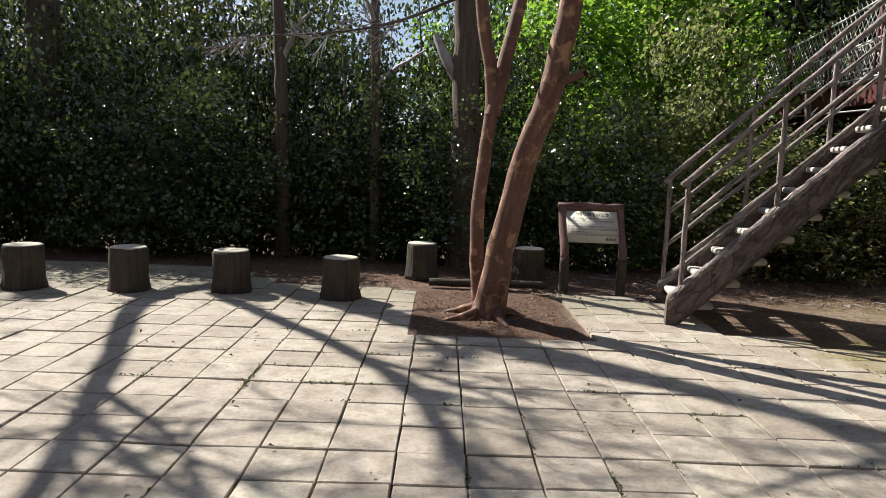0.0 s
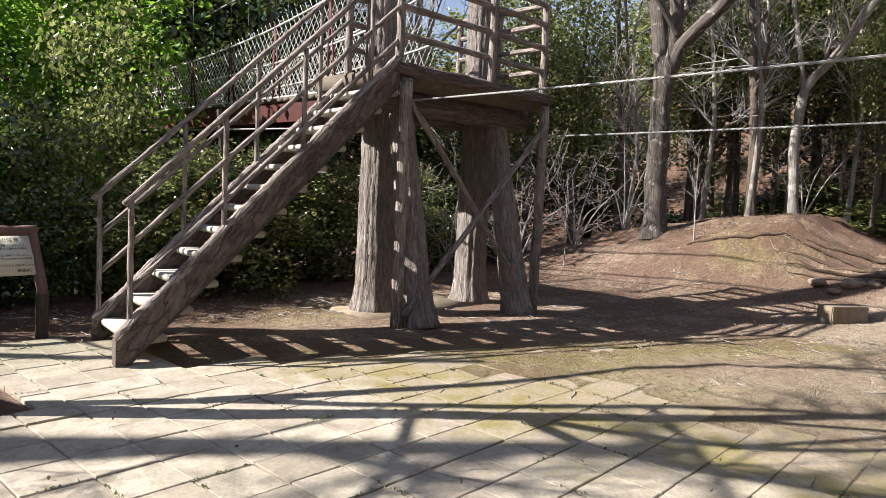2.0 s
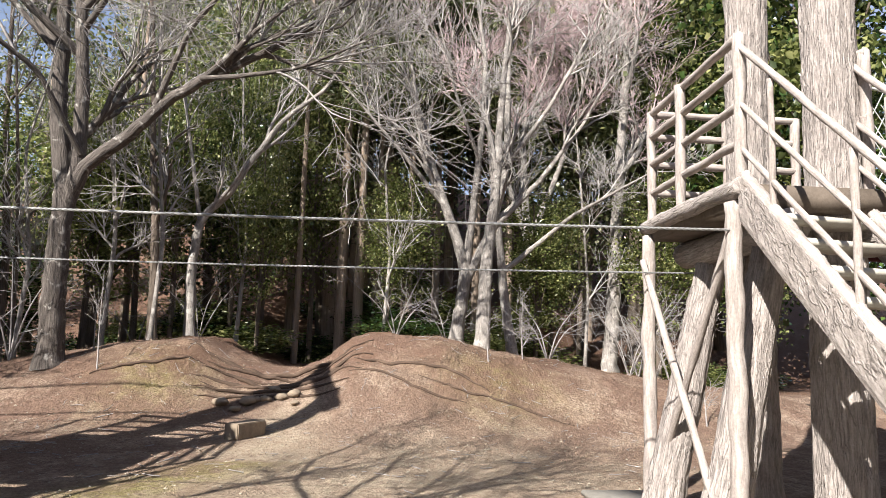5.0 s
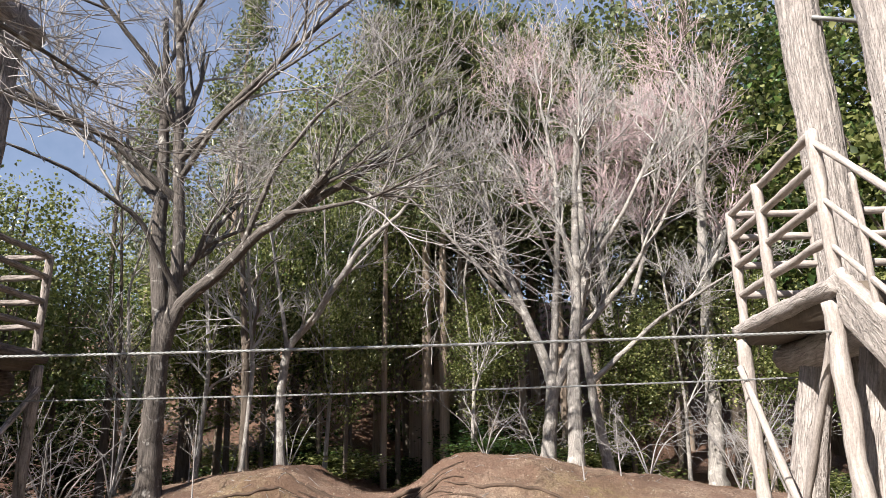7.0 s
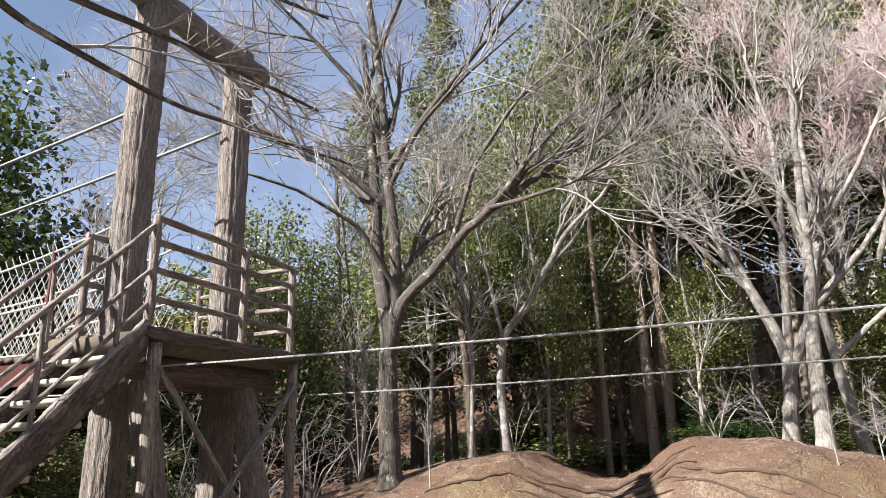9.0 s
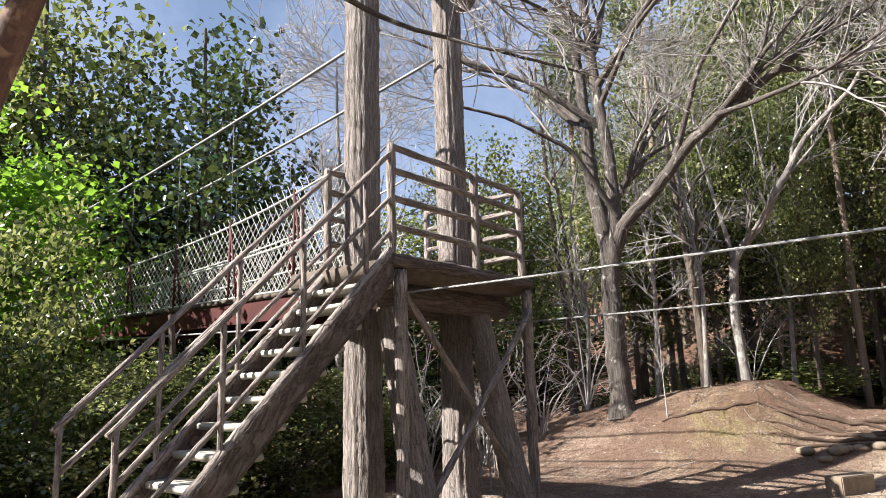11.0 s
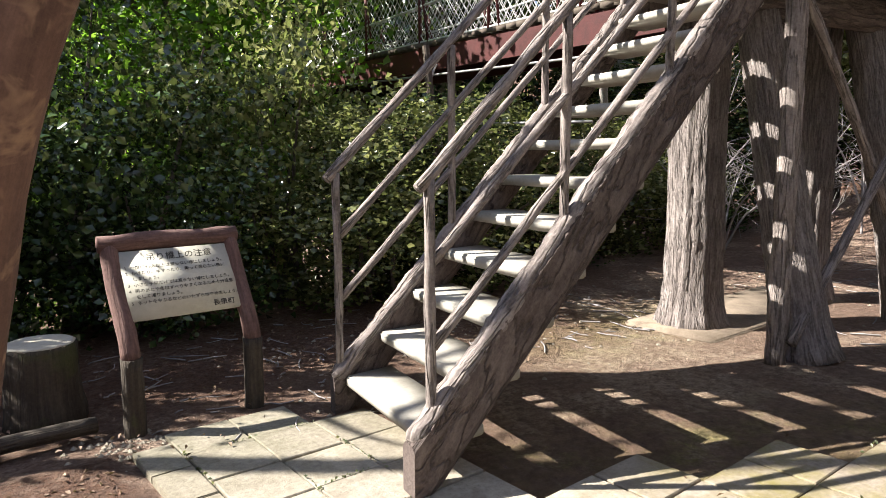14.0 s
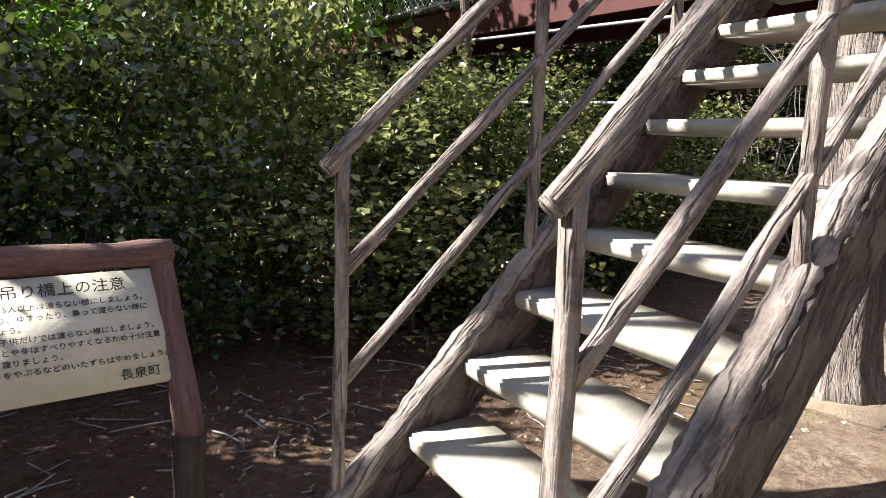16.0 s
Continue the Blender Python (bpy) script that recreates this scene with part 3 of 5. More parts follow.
        rad = r * (1 + 0.06 * np.sin(np.linspace(0, 40, n) + i) + 0.05 * np.random.default_rng(seed + i).normal(size=n))
        rad[:3] *= (0.75, 0.95, 1.05)
        puts("stringer_pole", Geo().tube(line, rad, 24, seed + 52 + i, 0.09), rail_mat)
        g = Geo()
        rings = []
        for uu in np.linspace(ua - 0.02, -0.03, 40):
            zz = za + 0.925 * (uu - ua)
            w = half * (1 + 0.05 * math.sin(9 * uu + i))
            rings.append([P(uu, v + dv, max(zz + dz2, -0.02)) for dv, dz2 in ((-0.8 * w, -deep), (0.8 * w, -deep), (w, -0.85 * deep), (w, 0.0), (0.6 * w, 0.02), (-0.6 * w, 0.02), (-w, 0.0), (-w, -0.85 * deep))])
        g.sweep(rings)
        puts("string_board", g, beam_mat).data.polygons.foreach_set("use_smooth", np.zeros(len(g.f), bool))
    for kk in range(12):
        u, z = -2.60 + 0.2124 * kk, 0.178 + 0.2 * kk
        g = Geo()
        g.box((u, v_near + 0.03, z - 0.055), (u + 0.29, v_far - 0.04, z), None, 0.01)
        g.v[0] = np.array([P(*q) for q in g.v[0]])
        if sgn < 0:
            g.f = [f[::-1] for f in g.f]
        puts("tread", g, M_TREAD)
    for i, v in enumerate((v_near, v_far)):
        for j, u in enumerate((-2.61, -1.865, -1.12, -0.375)):
            zb = 0.18 + slope * (u + 2.66)
            puts("post", pole(P(u, v, zb - 0.02), P(u, v, zb + 0.99 + 0.02 * j), 0.022, seed + 60 + 5 * i + j, 10), rail_mat)
        for j, dz in enumerate((1.0, 0.665, 0.335)):
            ua = -2.66 if j == 0 else -2.6
            za = 0.18 + slope * (ua + 2.66) + dz
            puts("handrail", pole(P(ua, v, za), P(0.0, v, za + (0.93 if j == 0 else 0.89) * -ua), 0.025 if j == 0 else 0.021, seed + 80 + 4 * i + j, 10), rail_mat)
    return P0


T1 = tower(4.66, 5.75, -3.5, 2.3, 1, 100, "tall log-look concrete tower of a suspension bridge over bare earth", (0.5, 2.12), M_COLUMN, M_RAIL, M_SHADED_BEAM, 0.29)
T2 = tower(4.13, -1.5, -3.0, 1.78, -1, 200, "sunlit log-look concrete tower carrying a second bridge deck", (0.32, 1.6), M_SUNLIT_COLUMN, M_SUNLIT_RAIL, M_SUNLIT_COLUMN, 0.34)

# ---- guy cables ----
for a, b, sg in ((T1(0.08, -0.06, 2.28), T2(0.05, -0.06, 2.29), 0.02), (T1(2.05, 0.62, 2.11), T2(1.55, 0.62, 2.14), 0.03)):
    c = thing("guy_cable", "twisted galvanised steel cable strung taut between the two towers", "cable", "guy cables", at=a)
    n = 700
    line = bend(a, b, n, 0, 0, sg)
    for q in range(3):
        ph = np.linspace(0, n * 0.5, n) + q * 2.094
        off = np.stack([0.0052 * np.cos(ph), np.zeros(n), 0.0052 * np.sin(ph)], 1)
        part("strand", Geo().tube(line + off, 0.0056 if a[2] > 2.2 else 0.004, 4, cap=False), M_CABLE, c).matrix_parent_inverse = Matrix.Translation(-Vector(a))


# ---- suspension bridges ----
def bridge(P, ua, ub, sgn, length, seed, label):
    root = P((ua + ub) / 2, 1.5, 2.6)
    t = thing("suspension_bridge", label, "bridge", "suspension bridges", at=root)
    inv = Matrix.Translation(-Vector(root))

    def put(name, geo, mat, label=""):
        ob = part(name, geo, mat, t, label)
        ob.matrix_parent_inverse = inv
        return ob

    def dz(v):
        return 2.62 + 0.004 * max(v - 1.5, 0.0) ** 1.3

    vs = np.linspace(1.45, 1.45 + length, 40)
    for u in (ua, ub):
        line = np.array([P(u, v, dz(v) - 0.17) for v in vs])
        g = Geo()
        w, lo, hi = np.array((0.02, 0, 0)), np.array((0, 0, -0.17)), np.array((0, 0, 0.10))
        g.sweep([[q - w + lo, q + w + lo, q + w + hi, q - w + hi] for q in line])
        put("side_beam", g, M_RED, "dark red painted steel beam").data.polygons.foreach_set("use_smooth", np.zeros(len(g.f), bool))
        cab = np.array([P(u, v, 5.6 - 0.16 * (v - 0.9) + 0.0045 * (v - 0.9) ** 2) for v in np.linspace(0.9, 0.9 + length, 40)])
        put("main_cable", Geo().tube(cab, 0.022, 6), M_CABLE)
        top = lambda v: dz(v) + 0.62 + 0.85 * math.exp(-(v - 1.4) / 3.2)
        g = Geo()
        step = 0.115
        count = int((length + 1.5) / step)
        for i in range(count):
            v = 1.45 + i * step
            for d in (1, -1):
                v2 = v + d * 0.75
                if v2 < 1.45 or v2 > 1.45 + length:
                    v2 = min(max(v2, 1.45), 1.45 + length)
                    if abs(v2 - v) < 0.1:
                        continue
                h = (top(v) - dz(v)) * abs(v2 - v) / 0.75
                g.tube(np.array([P(u, v, dz(v) + 0.03), P(u, v2, dz(v2) + h)]), 0.0055, 3, cap=False)
        put("wire_net", g, M_NET, "diamond wire netting").update_tag()
        for frac in (0.02, 0.5, 1.0):
            line = np.array([P(u, v, dz(v) + (top(v) - dz(v)) * frac) for v in vs])
            put("net_rail", Geo().tube(line, 0.014, 6), M_NET)
        for i, v in enumerate(np.arange(2.4, 1.45 + length, 1.35)):
            put("fence_post", Geo().tube(np.array([P(u, v, dz(v) - 0.2), P(u, v, top(v) + 0.06)]), 0.022, 6).tube(np.array([P(u, v - 0.2, dz(v) - 0.1), P(u, v, top(v))]), 0.018, 6), M_RED)
            zc = 5.6 - 0.16 * (v - 0.9) + 0.0045 * (v - 0.9) ** 2
            put("hanger", Geo().tube(np.array([P(u, v, top(v)), P(u, v, zc)]), 0.004, 4), M_ROD)
    n = int(length / 0.16)
    for i in range(n):
        v = 1.5 + i * 0.16
        g = Geo()
        g.box((ua - 0.05, v, dz(v) - 0.05), (ub + 0.05, v + 0.145, dz(v)), None)
        g.v[0] = np.array([P(*q) for q in g.v[0]])
        put("plank", g, M_DECK)
    for dzz, v0 in ((-0.5, 1.5), (-1.05, 2.0)):
        line = np.array([P(ua - 0.25, v, dz(v) + dzz + 0.02 * (v - v0)) for v in np.linspace(v0, v0 + length, 30)])
        put("wind_cable", Geo().tube(line, 0.014, 6), M_CABLE)


bridge(T1, 0.82, 1.85, 1, 15.0, 300, "narrow suspension footbridge with red steel beams and wire netting sides")
bridge(T2, 0.5, 1.4, -1, 8.0, 320, "second narrow suspension footbridge leaving the sunlit tower")


# ---- notice board ----
def notice_board():
    s = thing("notice_board", "red-brown log-look notice board with a cream panel of black writing", "sign", at=(1.6, 7.12, 0))
    inv = Matrix.Translation(-Vector(s.location))

    def put(name, geo, mat, parent=s, label=""):
        ob = part(name, geo, mat, parent, label)
        if parent is s:
            ob.matrix_parent_inverse = inv
        return ob

    for i, x in enumerate((1.30, 1.905)):
        low = np.array([(x, 7.13, -0.05), (x, 7.125, 0.15), (x, 7.12, 0.36)])
        put("lower_post", Geo().tube(smooth_line(low, 10), 0.05, 14, 400 + i, 0.08), M_STUMP, label="weathered grey-brown lower post")
        up = np.array([(x, 7.12, 0.34), (x, 7.15, 0.45), (x + (0.0 if i else -0.005), 7.30, 0.67), (x, 7.41, 0.875)])
        put("post", Geo().tube(smooth_line(up, 14), 0.045, 14, 410 + i, 0.04), M_SIGNPOST)
    put("top_beam", pole((1.25, 7.40, 0.875), (1.945, 7.40, 0.875), 0.046, 420, 14), M_SIGNPOST)
    tilt = math.atan2(0.19, 0.31)
    m = Matrix.Translation((1.605, 7.265, 0.68)) @ Matrix.Rotation(radians(90) - tilt, 4, "X") @ Matrix.Diagonal((0.92, 0.86, 1, 1))
    g = Geo().box((-0.305, -0.215, -0.018), (0.305, 0.215, 0.0), m, 0.004)
    panel = put("panel", g, M_PANEL, label="cream painted panel with black Japanese writing")

    def write(text, x, y, size):
        cu = bpy.data.curves.new("lettering", "FONT")
        cu.body, cu.size = text, size
        cu.resolution_u = 2
        cu.extrude = 0.0006
        ob = bpy.data.objects.new("lettering", cu)
        scene.collection.objects.link(ob)
        dg = bpy.context.evaluated_depsgraph_get()
        me = bpy.data.meshes.new_from_object(ob.evaluated_get(dg))
        bpy.data.objects.remove(ob)
        me.transform(m @ Matrix.Translation((x, y, 0.002)))
        me.materials.clear()
        me.materials.append(M_INK)
        put("lettering", me, M_INK, panel)

    write("吊り橋上の注意", -0.165, 0.145, 0.052)
    y = 0.098
    for num, text, dx in (("1", "一度に4.5人以上は渡らない様にしましょう。", 0), ("2", "かけたり、ゆすったり、乗って渡らない様に", 0), ("", "しましょう。", 0), ("3", "小さな子供だけでは渡らない様にしましょう。", 0),
                          ("4", "雨のあとや冬はすべりやすくなるため十分注意", 0), ("", "をして渡りましょう。", 0), ("5", "ネットをやぶるなどのいたずらはやめましょう。", 0)):
        if num:
            write(num, -0.285, y, 0.026)
        write(text, -0.255, y, 0.0255)
        y -= 0.0365
    write("長泉町", 0.135, -0.185, 0.042)


notice_board()


# ---- stump stools ----
def stump(x, y, h, r, seed):
    s = thing("stump_stool", "round stool moulded like a sawn tree stump, pale worn top", "stool", "stump stools", at=(x, y, 0))
    P = np.array([(0, 0, -0.03), (0, 0, 0.03), (0, 0, 0.1), (0, 0, 0.2), (0, 0, 0.3), (0, 0, h - 0.025), (0, 0, h)])
    part("body", Geo().tube(P, np.array((1.08, 1.06, 1.0, 0.98, 0.98, 0.98, 0.93)) * r, 28, seed, 0.05), M_STUMP, s)
    top = np.array([(0, 0, h - 0.004), (0, 0, h + 0.006), (0, 0, h + 0.009)])
    part("top", Geo().tube(top, np.array((0.92, 0.9, 0.8)) * r, 28, seed, 0.03), M_CUT, s, "pale ringed top")


for i, (x, y, h) in enumerate(((-3.84, 6.32, 0.40), (-2.91, 6.42, 0.40), (-1.98, 6.52, 0.39), (-0.92, 6.38, 0.38), (-0.2, 7.75, 0.38), (1.0, 7.62, 0.38))):
    stump(x, y, h, 0.175, 440 + i)


# ---- kerb round the tree bed, pads and stones ----
bed = thing("tree_bed_kerb", "low worn concrete kerb round a square tree bed", "kerb", kind="structure", at=(0, 0, 0))
rk = random.Random(5)
for i in range(6):
    x = -0.47 + 0.31 * i
    part("kerb_stone", Geo().box((x + 0.005, 4.84, -0.05), (x + 0.305, BED[1] - 0.005, rk.uniform(-0.003, 0.004)), None, 0.004), M_TILE, bed, "", False)
for i in range(6):
    y = BED[1] + 0.003 + 0.3 * i
    part("kerb_stone", Geo().box((-0.465, y, -0.05), (BED[0], y + 0.292, rk.uniform(-0.003, 0.004)), None, 0.004), M_TILE, bed, "", False)
    part("kerb_stone", Geo().box((BED[2] + 0.015, y, -0.05), (1.385, y + 0.292, rk.uniform(-0.003, 0.004)), None, 0.004), M_TILE, bed, "", False)
ob = part("timber_kerb", Geo().tube(bend((-0.1, 7.2, 0.04), (1.15, 7.22, 0.04), 12, 0.006, 3), 0.04, 12, 8, 0.08), M_STUMP)
tagged(ob, "low dark log laid on the earth behind the tree bed", "log")
gz = lambda a, b: float(ground_z(a, b))
blk = new("stone_block", Geo().box((-0.3, -0.12, -0.06), (0.3, 0.12, 0.17), None, 0.012).mesh("stone_block", M_BLOCK, False))
blk.matrix_world = pose(9.7, 2.72, gz(9.7, 2.72) + 0.03, 0, 0, -30)
tagged(blk, "rectangular cut stone block lying on trodden earth", "block")
pad = new("concrete_pad", Geo().box((3.9, -1.9, -0.05), (6.4, -1.05, 0.035), None, 0.01).mesh("concrete_pad", M_TREAD))
tagged(pad, "pale concrete footing pad under the sunlit tower", "footing")
pad2 = new("concrete_pad", Geo().box((4.85, 6.2, -0.05), (7.0, 6.95, 0.012), None, 0.02).mesh("concrete_pad", M_BLOCK))
tagged(pad2, "earth-stained concrete footing under the tower columns", "footing")


def rock(x, y, r, seed):
    bm = bmesh.new()
    bmesh.ops.create_icosphere(bm, subdivisions=2, radius=r)
    for v in bm.verts:
        k = 1 + 0.35 * noise.noise(v.co * (2.2 / r) + Vector((seed, 0, 0)))
        v.co = Vector((v.co.x * k * 1.25, v.co.y * k, v.co.z * k * 0.6))
    me = bpy.data.meshes.new("rock")
    bm.to_mesh(me)
    bm.free()
    me.polygons.foreach_set("use_smooth", np.full(len(me.polygons), True))
    me.materials.append(M_BLOCK)
    o = new("rock", me)
    o.location = (x, y, gz(x, y) + r * 0.2)
    o.rotation_euler = (0, 0, seed * 1.3)
    tagged(o, "small rounded brown stone in the earth gully", "stone", "gully stones")


for i, (x, y, r) in enumerate(((11.0, 3.35, 0.12), (11.2, 2.95, 0.13), (11.35, 2.7, 0.1), (11.45, 2.45, 0.11), (11.5, 2.25, 0.12), (10.9, 3.1, 0.08), (11.3, 2.85, 0.09), (11.7, 2.6, 0.1), (11.2, 2.2, 0.07))):
    rock(x, y, r * 0.95, i + 1)


# ---- exposed roots curving across the gully ----
gr = np.random.default_rng(41)
arcs = [(11.45 + 0.19 * q, 1.25 - 0.05 * q + gr.uniform(-0.25, 0.25), 3.65 + 0.06 * q + gr.uniform(-0.25, 0.25), gr.uniform(0.025, 0.05)) for q in range(9)]
for i, (x0, y0, y1, r) in enumerate(arcs + [(12.2, -1.0, 1.3, 0.03), (12.3, 4.0, 5.5, 0.03), (11.7, -0.6, 1.4, 0.022), (12.0, -2.2, 0.2, 0.02)]):
    ys = np.linspace(y0, y1, 34)
    xs = x0 - 0.22 * np.abs(ys - 2.4) ** 1.3 + 0.06 * np.sin(ys * 3.1 + i)
    zs = ground_z(xs, ys) + bumps(xs, ys) * np.clip(ground_z(xs, ys) * 1.2, 0.25, 1.4) - 0.004
    line = np.stack([xs, ys, zs], 1)
    line[:, :2] += gr.normal(size=(34, 2)) * 0.008
    rad = r * np.clip(np.sin(np.linspace(0.12, 3.0, 34)) * 1.3, 0.25, 1.0) * gr.uniform(0.85, 1.15, 34)
    ob = part("exposed_root", Geo().tube(line, rad, 8, 700 + i, 0.05), M_ROOT)
    tagged(ob, "thin brown exposed root half buried in the trodden gully", "root", "gully roots")


# ---- trees ----
def grow(out, g, start, d, length, r, depth, bendy=0.16, up=0.12, kids=(3, 5), ratio=0.62, spread=0.75, thin=0.004):
    """One limb and, from it, its smaller limbs; out gathers (points, radii)."""
    n = max(4, int(length / (0.28 if depth else 0.16)) + 2)
    pts, rad = [np.array(start, float)], [r]
    d = np.array(d, float) / np.linalg.norm(d)
    for i in range(1, n):
        d = d + g.normal(size=3) * bendy * (1.0 if depth > 1 else 1.2) + np.array((0, 0, up * 0.3))
        d /= np.linalg.norm(d)
        pts.append(pts[-1] + d * length / (n - 1))
        rad.append(max(thin, r * (1 - 0.72 * i / (n - 1))))
    out.append((np.array(pts), np.array(rad)))
    if depth <= 0:
        return
    branch_off(out, g, np.array(pts), np.array(rad), length, depth, bendy, up, kids, ratio, spread, 0.25, thin)


def branch_off(out, g, P, R, length, depth, bendy=0.16, up=0.12, kids=(3, 5), ratio=0.62, spread=0.75, first=0.35, thin=0.004):
    T = np.gradient(P, axis=0)
    for _ in range(g.integers(kids[0], kids[1] + 1)):
        f = g.uniform(first, 1.0)
        i = min(len(P) - 1, int(f * (len(P) - 1)))
        t = T[i] / (np.linalg.norm(T[i]) + 1e-9)
        side = g.normal(size=3)
        side -= t * side.dot(t)
        side /= np.linalg.norm(side) + 1e-9
        q = t + side * g.uniform(0.6, 1.3) * spread * (1.0 if depth > 2 else 1.25) + np.array((0, 0, up))
        grow(out, g, P[i], q, length * ratio * g.uniform(0.65, 1.15), min(R[i] * 0.72, R[0] * 0.55), depth - 1, bendy, up, kids, ratio, spread, thin)


def split_limbs(out, edge):
    big, small = Geo(), Geo()
    for P, R in out:
        if R[0] > edge:
            big.tube(P, R, 12 if R[0] > 0.09 else 7, int(R[0] * 1e5), 0.06 if R[0] > 0.05 else 0.0, False)
        else:
            small.tube(P, R, 4 if R[0] > 0.012 else 3, cap=False)
    return big, small


def bare_tree(name, label, category, base, stems, seed, bark, twig, depth=3, kids=(3, 5), length=2.2, up=0.12, bendy=0.15, edge=0.035, spread=0.75, group="", first=0.35, thin=0.004, limb_bark=None):
    """A leafless tree: stems are given lines with start and end radius, limbs grow from them."""
    g = np.random.default_rng(seed)
    t = thing(name, label, category, group, at=base)
    inv = Matrix.Translation(-Vector(base))
    out = []
    trunk, upper = Geo(), Geo()
    for i, (pts, r0, r1, *bare) in enumerate(stems):
        n = max(10, int(np.sum(np.linalg.norm(np.diff(np.array(pts), axis=0), axis=1)) / 0.16))
        P = smooth_line(pts, n)
        P[1:-1] += g.normal(size=(n - 2, 3)) * r0 * 0.05
        R = np.linspace(r0, r1, n)
        if i == 0:
            R = R * (1 + 0.45 * np.exp(-np.linspace(0, 1, n) * n * 0.16 / 0.18))
        (upper if limb_bark and r0 < 0.055 and pts[0][2] > 2.5 else trunk).tube(P, R, 16 if r0 > 0.08 else 9, seed + i, 0.05, False)
        if not bare or bare[0] is not True:
            branch_off(out, g, P, R, bare[0] if bare else length, depth, bendy, up, kids, 0.70, spread, first, thin)
    a = part("trunk", trunk, bark, t)
    a.matrix_parent_inverse = inv
    if upper.f:
        tagged(part("limb_frame", upper, limb_bark, t, "pale grey upper limbs"), kind="stuff").matrix_parent_inverse = inv
    big, small = split_limbs(out, edge)
    if big.f:
        tagged(part("limb_frame", big, bark, t), kind="stuff").matrix_parent_inverse = inv
    if small.f:
        tagged(part("twig_crown", small, twig, t), kind="stuff").matrix_parent_inverse = inv
    return t


